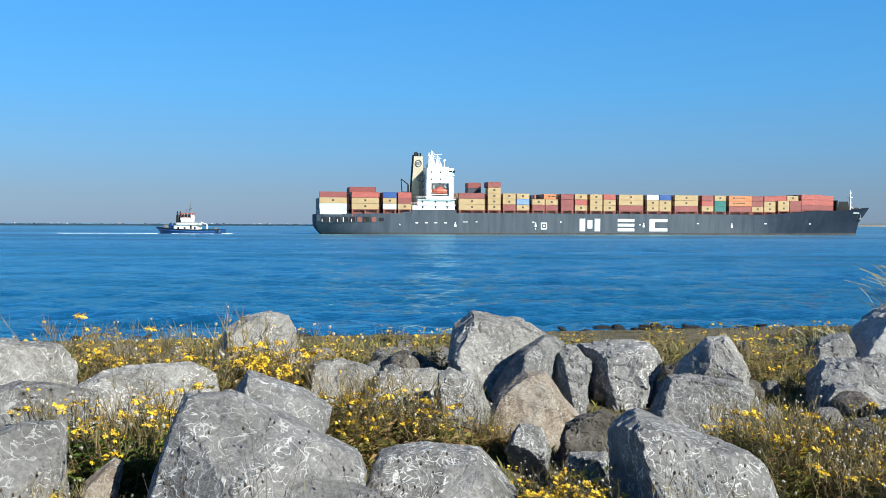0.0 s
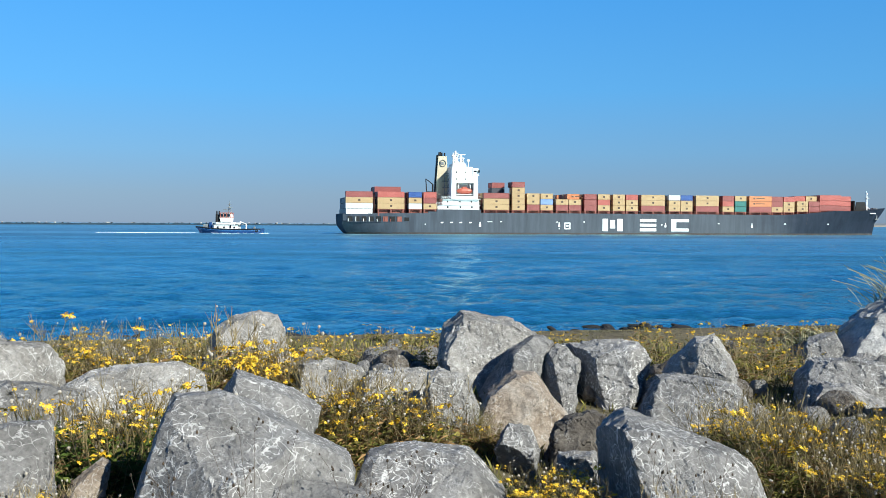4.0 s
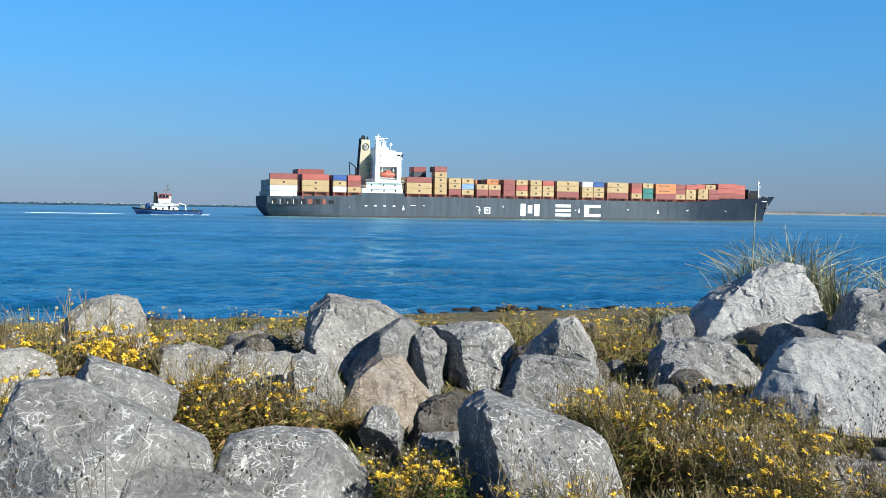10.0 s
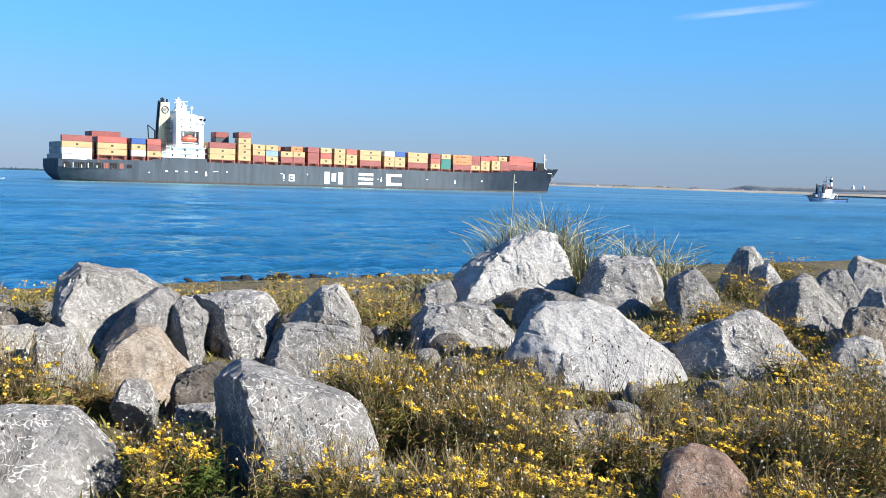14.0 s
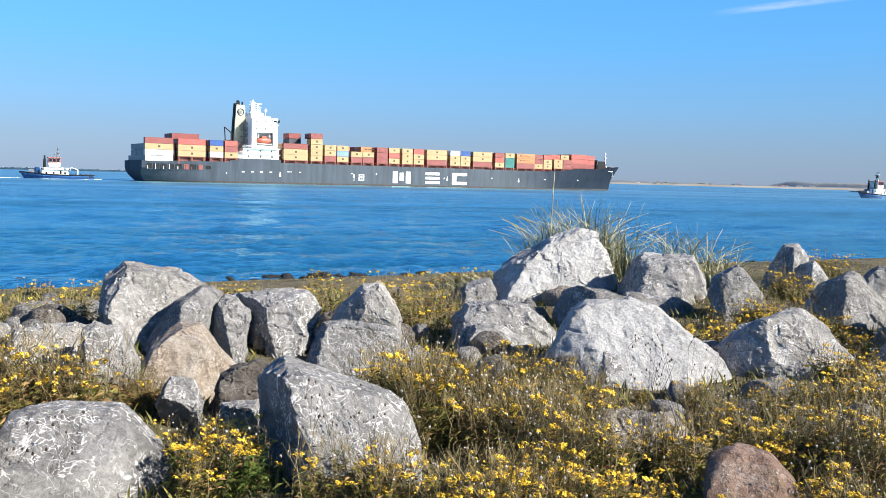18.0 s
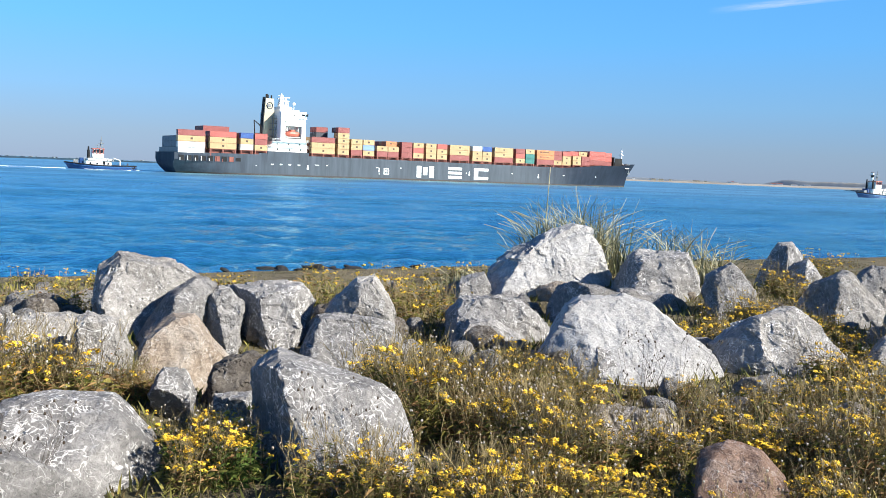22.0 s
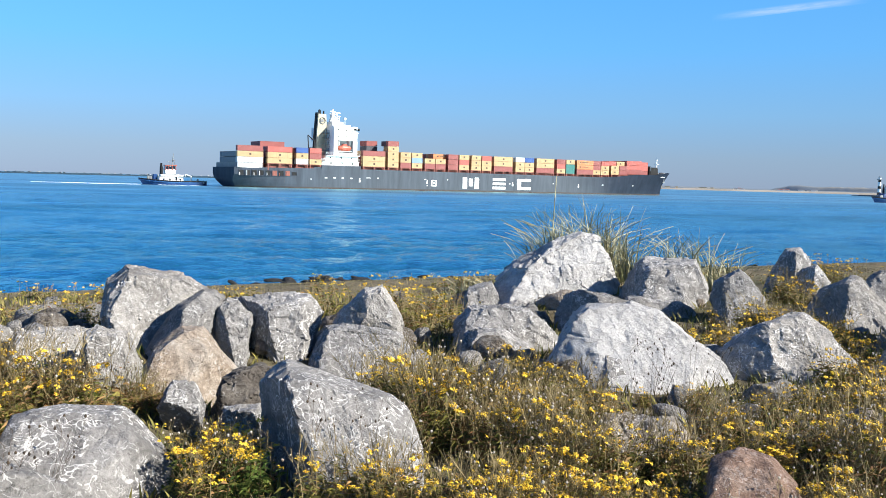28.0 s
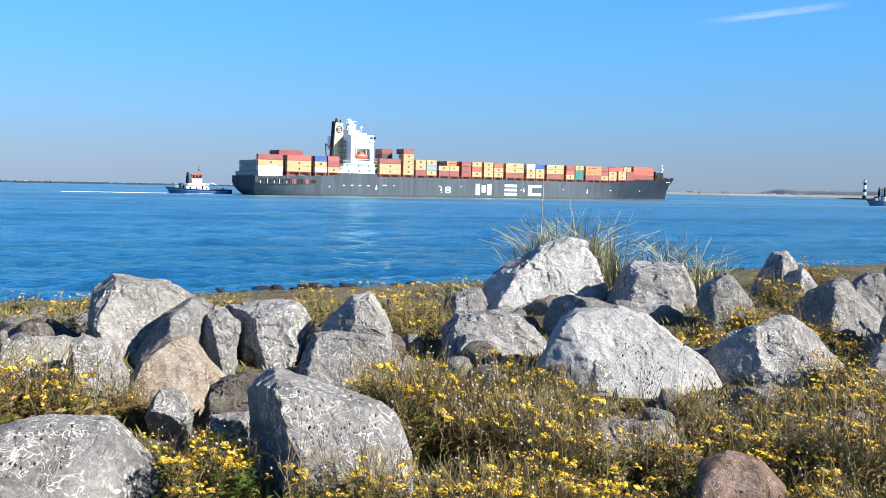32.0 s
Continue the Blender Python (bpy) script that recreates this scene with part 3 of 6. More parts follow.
boulder("weathered pale grey limestone boulder", (-2.34, 11.77, 3.49), 11.3, -6.6, [(-90, 0.94), (8, 0.47), (24, 0.43), (76, 0.3), (103, 0.24), (125, 0.28), (157, 0.39)], "pale", 107, 6, [(0.21, -0.88, 0.42, 0.30), (-0.95, -0.24, 0.21, 0.41), (0.60, -0.80, 0.05, 0.36)])
boulder("rough grey limestone boulder with pale veins", (-1.08, 5.4, 3.49), 11.3, -14.2, [(-90, 0.94), (-162, 0.67), (-7, 0.64), (13, 0.6), (62, 0.33), (69, 0.35), (98, 0.45), (156, 0.54), (158, 0.54), (163, 0.55)], "grey", 108, 6, [(0.05, -0.75, 0.66, 0.33), (-0.6, -0.75, 0.2, 0.5), (0.4, -0.9, 0.15, 0.45)], chisel=0.5)
boulder("rough grey limestone boulder with pale veins", (-1.23, 7.1, 3.51), 9.8, -10.8, [(-90, 0.96), (-15, 0.38), (55, 0.18), (70, 0.15), (139, 0.36)], "grey", 109, 5, [(0.10, -0.86, 0.50, 0.27), (-0.95, -0.12, 0.30, 0.34), (0.60, -0.80, 0.05, 0.34)], chisel=0.5)
boulder("weathered pale grey limestone boulder", (-0.95, 8.95, 3.36), 6.0, -9.6, [(-90, 0.81), (25, 0.3), (75, 0.2), (102, 0.23), (170, 0.36)], "pale", 110, 6, [(0.21, -0.88, 0.42, 0.24), (-0.97, -0.16, 0.21, 0.33), (0.60, -0.80, 0.05, 0.29)])
boulder("weathered pale grey limestone boulder", (-0.34, 8.79, 3.27), 2.2, -10.4, [(-90, 0.72), (-13, 0.32), (84, 0.25), (94, 0.23), (156, 0.33)], "pale", 111, 6, [(0.21, -0.88, 0.42, 0.26), (-0.97, -0.15, 0.21, 0.33), (0.60, -0.80, 0.05, 0.30)])
boulder("weathered pale grey limestone boulder", (0.17, 8.1, 3.28), -1.2, -11.2, [(-90, 0.73), (-157, 0.21), (-8, 0.26), (25, 0.23), (70, 0.29), (116, 0.35), (166, 0.27)], "pale", 112, 6, [(0.17, -0.98, 0.06, 0.22), (-0.99, -0.12, 0.10, 0.24), (0.60, -0.80, 0.05, 0.23)])
boulder("rough grey limestone boulder with pale veins", (0.01, 6.0, 3.18), -0.1, -15.9, [(-90, 0.63), (-157, 0.46), (22, 0.43), (40, 0.36), (83, 0.27), (102, 0.31), (176, 0.52)], "grey", 113, 6, [(0.04, -0.73, 0.68, 0.31), (-0.95, -0.06, 0.30, 0.47), (0.60, -0.80, 0.05, 0.47)], chisel=0.5)
boulder("rough grey limestone boulder with pale veins", (-0.56, 5.17, 3.3), 6.2, -16.9, [(-90, 0.75), (63, 0.16), (69, 0.14), (75, 0.14), (102, 0.21), (149, 0.36)], "grey", 114, 6, [(0.04, -0.73, 0.68, 0.20), (-0.95, -0.07, 0.30, 0.39), (0.60, -0.80, 0.05, 0.33)], chisel=0.5)
boulder("smooth tan sandstone boulder", (-2.11, 5.62, 3.25), 20.6, -15.2, [(-90, 0.7), (-155, 0.19), (-10, 0.13), (77, 0.2), (125, 0.09), (151, 0.09)], "tan", 115, 5, [(0.32, -0.89, 0.32, 0.14), (-0.95, -0.22, 0.21, 0.14), (0.60, -0.80, 0.05, 0.15)])
boulder("weathered pale grey limestone boulder", (-3.8, 8.16, 3.59), 25.0, -8.2, [(-90, 1.04), (5, 0.52), (41, 0.42), (80, 0.26), (127, 0.28), (158, 0.28)], "pale", 116, 5, [(0.21, -0.88, 0.42, 0.30), (-0.96, -0.20, 0.21, 0.30), (0.60, -0.80, 0.05, 0.34)])
boulder("rough grey limestone boulder with pale veins", (-3.17, 7.13, 3.44), 24.0, -10.5, [(-90, 0.89), (75, 0.22), (80, 0.21), (108, 0.25), (152, 0.34)], "grey", 117, 6, [(0.21, -0.88, 0.42, 0.25), (-0.95, -0.25, 0.21, 0.36), (0.60, -0.80, 0.05, 0.30)])
boulder("rough grey limestone boulder with pale veins", (-2.58, 5.53, 3.4), 25.1, -13.7, [(-90, 0.85), (1, 0.31), (43, 0.40), (84, 0.29), (105, 0.26), (168, 0.23)], "grey", 118, 6, [(0.21, -0.88, 0.42, 0.23), (-0.96, -0.20, 0.21, 0.23), (0.60, -0.80, 0.05, 0.26)], chisel=0.5)
boulder("weathered pale grey limestone boulder", (-2.53, 7.8, 3.48), 18.0, -9.7, [(-90, 0.93), (8, 0.62), (63, 0.37), (90, 0.21), (98, 0.22), (127, 0.36)], "pale", 119, 6, [(0.10, -0.81, 0.57, 0.23), (-0.94, -0.17, 0.30, 0.53), (0.60, -0.80, 0.05, 0.37)])
boulder("rough grey limestone boulder with pale veins", (0.69, 7.37, 3.01), -5.4, -14.2, [(-90, 0.46), (-165, 0.17), (-10, 0.17), (19, 0.19), (85, 0.26), (154, 0.2)], "grey", 120, 5, [face(-0.6, -1.1, 0.0, 0.05, -0.17), face(0.1, 0.45, 0.0, 0.05, -0.17)])
boulder("mottled brown and grey broken stone", (1.26, 7.9, 3.1), -9.0, -12.6, [(-90, 0.55), (-11, 0.24), (71, 0.21), (110, 0.15), (165, 0.22)], "brown_shaded", 121, 5, [(0.21, -0.88, 0.42, 0.21), (-0.96, -0.21, 0.21, 0.23), (0.60, -0.80, 0.05, 0.24)], rough=3.0, chisel=1.5)
boulder("rough grey limestone boulder with pale veins", (1.1, 6.91, 3.02), -9.1, -14.9, [(-90, 0.47), (4, 0.16), (92, 0.15), (176, 0.16)], "grey", 122, 5, [face(-0.6, -0.7, 0.0, 0.10, -0.16), face(0.0, 2.0, 0.0, 0.10, -0.16)])
boulder("smooth tan sandstone boulder", (-0.88, 13.97, 2.89), 3.6, -8.1, [(-90, 0.34), (28, 0.14), (97, 0.13), (157, 0.14)], "tan", 123, 5, [(0.21, -0.88, 0.42, 0.15), (-0.95, -0.22, 0.21, 0.18), (0.60, -0.80, 0.05, 0.18)])
boulder("large pale limestone boulder with bright veins", (6.45, 12.47, 3.57), -26.8, -5.4, [(-90, 1.02), (16, 0.88), (29, 0.86), (75, 0.71), (109, 0.46), (119, 0.41), (137, 0.53), (169, 0.82)], "white", 124, 6, [face(-1.1, 0.9, -0.34, 0.1, -0.60), face(0.42, 0.25, -0.34, 0.1, -0.60), face(1.3, 0.1, 0.70, 0.1, -0.35)])
boulder("rough grey limestone boulder with pale veins", (7.63, 11.32, 3.47), -33.4, -5.9, [(-90, 0.92), (-24, 0.67), (13, 0.62), (30, 0.58), (89, 0.42), (119, 0.5), (148, 0.54)], "grey", 125, 5, [(0.28, -0.94, 0.22, 0.46), (-0.90, -0.40, 0.16, 0.44), (0.60, -0.80, 0.05, 0.50)])
boulder("rough grey limestone boulder with pale veins", (4.44, 9.88, 3.14), -23.5, -9.2, [(-90, 0.59), (50, 0.47), (80, 0.35), (97, 0.33), (137, 0.45), (158, 0.49)], "grey", 126, 6, [(0.25, -0.84, 0.49, 0.37), (-0.95, -0.25, 0.21, 0.47), (0.60, -0.80, 0.05, 0.45)])
boulder("rough grey limestone boulder with pale veins", (4.22, 9.32, 3.06), -23.6, -10.2, [(-90, 0.51), (-7, 0.39), (59, 0.21), (92, 0.22), (143, 0.34)], "grey", 127, 5, [(0.25, -0.84, 0.49, 0.24), (-0.97, -0.15, 0.21, 0.34), (0.60, -0.80, 0.05, 0.29)])
boulder("large bright whitish limestone boulder", (5.19, 7.91, 3.08), -32.5, -11.0, [(-90, 0.53), (4, 0.89), (30, 0.72), (53, 0.57), (76, 0.61), (99, 0.68), (122, 0.81), (162, 0.94)], "white", 128, 6, [face(-0.30, 0.35, -0.42, 0.1, -0.62), face(0.35, 0.70, -0.42, 0.1, -0.62), face(0.9, 0.3, 0.45, 0.0, -0.40)], chisel=0.6)
boulder("rough grey limestone boulder with pale veins", (4.72, 7.72, 2.92), -30.7, -12.3, [(-90, 0.37), (-163, 0.32), (5, 0.36), (44, 0.28), (70, 0.33), (146, 0.45)], "grey", 129, 5, [(0.32, -0.92, 0.22, 0.34), (-0.86, -0.50, 0.10, 0.22), (0.60, -0.80, 0.05, 0.35)])
boulder("rough grey limestone boulder with pale veins", (5.81, 10.32, 3.33), -28.8, -7.5, [(-90, 0.78), (83, 0.23), (97, 0.24), (163, 0.35)], "grey", 130, 5, [(0.30, -0.86, 0.41, 0.26), (-0.61, -0.77, 0.21, 0.06), (0.60, -0.80, 0.05, 0.30)])
boulder("rough grey limestone boulder with pale veins", (7.87, 9.93, 3.49), -37.9, -6.3, [(-90, 0.94), (-160, 0.36), (13, 0.32), (38, 0.26), (50, 0.28), (121, 0.32), (165, 0.35)], "grey", 131, 5, [face(-0.9, 0.2, -0.14, 0.0, -0.3), face(0.5, 0.3, -0.14, 0.0, -0.3)])
boulder("rough grey limestone boulder with pale veins", (10.51, 12.15, 3.51), -40.4, -4.9, [(-90, 0.96), (6, 0.38), (46, 0.45), (98, 0.44), (151, 0.25), (160, 0.25)], "grey", 132, 5, [face(-0.7, 0.3, 0.12, 0.1, -0.3), face(0.8, 0.3, 0.12, 0.1, -0.3)])
boulder("rough grey limestone boulder with pale veins", (10.37, 11.49, 3.46), -41.6, -5.3, [(-90, 0.91), (-6, 0.32), (41, 0.28), (113, 0.25), (160, 0.24)], "grey", 133, 5, [(0.50, -0.84, 0.20, 0.27), (-0.75, -0.64, 0.16, 0.12), (0.60, -0.80, 0.05, 0.28)])
boulder("weathered pale grey limestone boulder", (9.2, 9.3, 3.43), -44.1, -6.4, [(-90, 0.88), (20, 0.4), (45, 0.29), (101, 0.4), (122, 0.38), (140, 0.43)], "pale", 134, 5, [face(-0.8, 0.3, -0.1, 0.1, -0.4), face(0.5, 0.4, -0.1, 0.1, -0.4)])
boulder("rough grey limestone boulder with pale veins", (10.15, 9.77, 3.65), -45.5, -5.0, [(-90, 1.1), (30, 0.22), (86, 0.19), (124, 0.2), (152, 0.23)], "grey", 135, 5, [(0.21, -0.88, 0.42, 0.21), (-0.95, -0.21, 0.21, 0.23), (0.60, -0.80, 0.05, 0.24)])
boulder("weathered pale grey limestone boulder", (13.45, 12.11, 3.65), -47.6, -3.9, [(-90, 1.1), (72, 0.06), (157, 0.4)], "pale", 136, 5, [(0.21, -0.88, 0.42, 0.20), (-0.94, -0.27, 0.21, 0.35), (0.60, -0.80, 0.05, 0.26)])
boulder("rough grey limestone boulder with pale veins", (9.24, 8.11, 3.6), -48.1, -6.0, [(-90, 1.05), (45, 0.2), (95, 0.19), (150, 0.25)], "grey", 137, 5, [(0.29, -0.82, 0.49, 0.21), (-0.84, -0.54, 0.10, 0.17), (0.60, -0.80, 0.05, 0.25)])
boulder("mottled brown and grey broken stone", (8.43, 7.51, 3.5), -47.7, -7.1, [(-90, 0.95), (3, 0.31), (90, 0.15), (98, 0.16), (167, 0.29)], "brown", 138, 5, [(0.21, -0.88, 0.42, 0.17), (-0.95, -0.25, 0.21, 0.25), (0.60, -0.80, 0.05, 0.21)], rough=1.8, chisel=1.4)
boulder("weathered pale grey limestone boulder", (7.61, 6.93, 3.32), -47.0, -8.7, [(-90, 0.77), (8, 0.25), (73, 0.16), (103, 0.13), (145, 0.18)], "pale", 139, 5, [(0.21, -0.88, 0.42, 0.16), (-0.95, -0.24, 0.21, 0.22), (0.60, -0.80, 0.05, 0.20)])
boulder("weathered pale grey limestone boulder", (6.67, 7.55, 3.12), -40.8, -10.0, [(-90, 0.57), (-157, 0.61), (15, 0.65), (46, 0.51), (49, 0.51), (99, 0.51), (117, 0.48), (132, 0.54)], "pale", 140, 6, [face(-0.40, 0.28, -0.12, 0.0, -0.48), face(0.55, 0.55, -0.12, 0.0, -0.48), face(-0.1, -0.9, 0.0, -0.15, -0.47)])
boulder("reddish brown granite boulder", (3.67, 4.32, 3.13), -39.1, -17.4, [(-90, 0.58), (-169, 0.28), (16, 0.26), (48, 0.23), (79, 0.23), (116, 0.26), (162, 0.28)], "red", 141, 5, [(0.19, -0.80, 0.57, 0.24), (-0.97, -0.13, 0.21, 0.26), (0.60, -0.80, 0.05, 0.30)], chisel=0.3)
boulder("mottled brown and grey broken stone", (3.77, 5.73, 2.99), -32.3, -15.5, [(-90, 0.44), (-2, 0.39), (42, 0.38), (92, 0.23), (142, 0.32)], "brown", 142, 5, [(0.22, -0.92, 0.32, 0.26), (-0.96, -0.19, 0.21, 0.33), (0.60, -0.80, 0.05, 0.30)], rough=1.8, chisel=1.4)
# a grey boulder; the darker brown stone puts its shade into the colour
boulder("mottled brown and grey broken stone", (5.37, 5.35, 3.09), -44.3, -13.4, [(-90, 0.54), (6, 0.24), (79, 0.21), (117, 0.14), (156, 0.19)], "brown", 143, 5, [(0.29, -0.82, 0.49, 0.21), (-0.75, -0.58, 0.30, 0.10), (0.60, -0.80, 0.05, 0.24)])
boulder("small dark rounded stone", (2.03, 4.82, 3.04), -21.4, -19.5, [(-90, 0.49), (32, 0.13), (89, 0.1), (153, 0.14)], "dark", 144, 5, [(0.21, -0.88, 0.42, 0.11), (-0.95, -0.22, 0.21, 0.13), (0.60, -0.80, 0.05, 0.13)])
boulder("rough grey limestone boulder with pale veins", (7.15, 10.68, 3.2), -33.2, -7.5, [(-90, 0.65), (-19, 0.52), (66, 0.26), (87, 0.18), (164, 0.53)], "grey", 145, 5, [(0.21, -0.88, 0.42, 0.22), (-0.94, -0.28, 0.21, 0.43), (0.60, -0.80, 0.05, 0.30)])
boulder("rough grey limestone boulder with pale veins", (5.24, 12.37, 3.26), -22.4, -6.9, [(-90, 0.71), (25, 0.24), (106, 0.16), (155, 0.2)], "grey", 146, 5, [(0.21, -0.88, 0.42, 0.23), (-0.96, -0.20, 0.21, 0.23), (0.60, -0.80, 0.05, 0.26)])

# broken rubble that fills the gaps
rng = random.Random(15)
rubble = [rock_mesh([(a + rng.uniform(-18, 18), rng.uniform(0.7, 1.1)) for a in range(0, 360, 60)], 700 + k, 3, ROCK[("grey", "pale", "brown", "grey", "tan", "pale")[k % 6]]) for k in range(9)]
for k in range(170):
    d, a = 6.6 + 7.0 * rng.random(), radians(rng.uniform(-28, 48))
    x, y, s = d * math.sin(a), d * math.cos(a), rng.uniform(0.10, 0.26) * min(1.0, 0.4 + (d - 6.6) * 0.25)
    ob = new("broken_stone", rubble[k % 9])
    ob.matrix_basis = pose(x, y, ground_height(x, y) + 0.2 * s, rng.uniform(-25, 25), rng.uniform(-25, 25), rng.uniform(0, 360)) @ Matrix.Diagonal((s * 1.25, s, s * 0.9, 1))
    tagged(ob, "small broken limestone piece between the boulders", "stone", "rubble between the boulders")

# dark weedy stones along the water's edge
rng = random.Random(5)
shore_meshes = [rock_mesh([(a + rng.uniform(-15, 15), rng.uniform(0.25, 0.5)) for a in range(0, 360, 50)], 900 + k, 3, M_DARK) for k in range(6)]
for k in range(120):
    x = -26 + 86 * k / 120 + rng.uniform(-0.4, 0.4) if k % 5 < 2 else rng.choice((9.4, 7.4, 10.8, -1.2, -5.2, 15, 21, -14, 28)) + rng.gauss(0, 0.8)
    y = 41.0 + 0.2 * x + rng.uniform(-1.2, 0.8)
    s = rng.uniform(0.35, 0.85) * (1.6 if k % 9 == 4 else 1 if k % 5 > 1 else 0.6)
    ob = new("shore_stone", shore_meshes[k % 6])
    ob.matrix_basis = pose(x, y, 0.02 + rng.uniform(-0.1, 0.1) * s, rng.uniform(-20, 20), rng.uniform(-20, 20), rng.uniform(0, 360)) @ Matrix.Diagonal((s * 1.4, s, s * 0.42, 1))
    tagged(ob, "dark wet stone with seaweed at the waterline", "stone", "stones along the shore")


# ---- container ship: x along its length from the aftmost containers, y to port, z up from the waterline ----
BEAM = 32.2


def stem(z):
    return 280.0 + (0.25 * max(0.0, z) if z < 6 else 1.5 + (z - 6) * 0.85) if z >= 0 else 279.5


def transom(z):
    return -1.2 + max(0.0, 4.5 - z) ** 1.6 * 0.27


def hull_half(s, z):
    """Half the breadth of the hull."""
    f = min(1.0, max(0.0, (z + 3) / 16))
    full_from, full_to, top = 40 - 25 * f, 205 + 28 * f, BEAM / 2
    if s < full_from:
        u = (s - transom(z)) / (full_from - transom(z))
        lo = 0.55 + 0.4 * min(1.0, max(0.0, z) / 6)
        return top * (lo + (1 - lo) * math.sin(min(1, max(0, u)) * math.pi / 2))
    if s > full_to:
        u = (s - full_to) / (stem(z) - full_to)
        return max(0.12, top * (1 - min(1, u) ** (1.7 + 0.7 * f)))
    return top


def deck_z(s):
    return 9.1 + 0.8 * min(1, max(0, s) / 60) + (0 if s < 222 else 2.3 * min(1, (s - 222) / 24) + (0 if s < 262 else (s - 262) * 0.075))


ship = thing("container_ship", "large dark grey container ship loaded with stacked containers, under way", "ship")
hb = Build()
levels = [-3.0, -1.0, 0.0, 1.5, 3.0, 4.5, 6.0, 7.5, None]
us = [0, 0.006, 0.015, 0.03, 0.05, 0.08, 0.11, 0.15, 0.25, 0.4, 0.55, 0.7, 0.76, 0.8, 0.83, 0.86, 0.89, 0.915, 0.94, 0.96, 0.975, 0.988, 0.996, 1.0]
for side in (-1, 1):
    rows = []
    for lv in levels:
        row = []
        for u in us:
            z = 13.2 * u + 9.1 * (1 - u) if lv is None else lv
            s = transom(z) + u * (stem(z) - transom(z))
            if lv is None:
                z = deck_z(s)
            row.append((s, BEAM / 2 + side * hull_half(s, z), z))
        rows.append(row if side > 0 else row[::-1])
    hb.loft(rows)
tr = []
for lv in levels:
    z = 9.1 if lv is None else lv
    s, h = transom(z), hull_half(transom(z), z)
    tr.append([(s, BEAM / 2 - h, z), (s - 0.4, BEAM / 2, z), (s, BEAM / 2 + h, z)])
hb.loft([r[::-1] for r in tr])
me = hb.mesh("hull", M_HULL, True)
me.set_sharp_from_angle(angle=radians(40))
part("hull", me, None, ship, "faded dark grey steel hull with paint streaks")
db = Build()
ds = [transom(9.1) + u * (286.0 - transom(9.1)) for u in us]
db.loft([[(s, BEAM / 2 - hull_half(s, 9) + 0.15, deck_z(s) - 1.0) for s in ds], [(s, BEAM / 2 + hull_half(s, 9) - 0.15, deck_z(s) - 1.0) for s in ds]])
part("deck", db, M_DECK_RED, ship, "red oxide steel deck")
bl = Build()
part("bulwark", bl.box((41.5, -0.05, 9.0), (62.5, 0.6, 11.3), bevel=0.2).box((37.5, -0.04, 9.0), (41.5, 0.5, 10.3), bevel=0.2), M_HULL, ship)
part("bulwark", Build().box((41.5, 31.6, 9.0), (62.5, 32.25, 11.3), bevel=0.2), M_HULL, ship)
bt = Build()
for side in (-1, 1):
    rows = [[(s, BEAM / 2 + side * (hull_half(s, z) + 0.05), z) for s in [transom(z) + u * (stem(z) - transom(z)) for u in us]] for z in (-0.6, 0.0, 0.75)]
    bt.loft(rows if side > 0 else [r[::-1] for r in rows])
part("boot_topping", bt, M_BOOT, ship, "brown weathered band along the waterline")
# fairlead openings along the mooring deck: boxes proud of the hull with shaded insides painted on, small posts in front
for k, s in enumerate((0.9, 4.0, 7.1, 10.3, 13.6, 16.8, 20.0, 23.2, 26.6)):
    w, h, z = 2.3, 2.3 if k < 8 else 1.6, 5.6 if k < 8 else 5.9
    y0 = BEAM / 2 - max(hull_half(s, z), hull_half(s + w, z + h))
    o = Build().box((s, y0 - 0.10, z), (s + w, y0 + 0.9, z + h), 0, 0.15)
    fr = Build()
    for a, b in (((s - 0.2, y0 - 0.2, z - 0.18), (s + w + 0.2, y0 + 0.3, z)), ((s - 0.2, y0 - 0.2, z + h), (s + w + 0.2, y0 + 0.3, z + h + 0.18)), ((s - 0.2, y0 - 0.2, z), (s, y0 + 0.3, z + h)), ((s + w, y0 - 0.2, z), (s + w + 0.2, y0 + 0.3, z + h))):
        fr.box(a, b)
    op = part("mooring_opening", o, [M_BLACK if k % 2 == 0 or k < 4 else M_DECK_RED], ship, "panel coloured like the shaded inside of a hull opening")
    part("frame", fr, M_HULL, op)
    if k < 8:
        part("roller", Build().tube((s + 0.25 + 0.3 * (k % 3), y0 - 0.16, z), (s + 0.25 + 0.3 * (k % 3), y0 - 0.16, z + h * (0.9 if k % 2 else 0.55)), 0.16, n=6), M_WHITE_PAINT if k < 5 else M_DECK_RED, op)
# white marks on the hull
for s, z, w, h in ((36, 4.2, 0.5, 0.5), (43.4, 5.0, 1.3, 0.5), (47.8, 5.1, 1.3, 0.5), (52.2, 5.1, 1.3, 0.5), (56.8, 5.1, 1.3, 0.5), (65.5, 5.6, 2.4, 0.3), (71.5, 5.6, 1.0, 0.35), (98.7, 5.6, 1.2, 0.4), (112.5, 5.6, 0.6, 0.6), (152.2, 4.4, 0.6, 0.6), (182, 5.2, 1.0, 0.4), (218, 5.2, 1.2, 0.5), (244, 5.2, 0.9, 0.5), (100.2, 2.4, 0.5, 0.5)):
    y = BEAM / 2 - hull_half(s, z)
    part("hull_mark", Build().box((s, y - 0.06, z), (s + w, y + 0.3, z + h), 0, 0.08), M_WHITE_PAINT, ship)
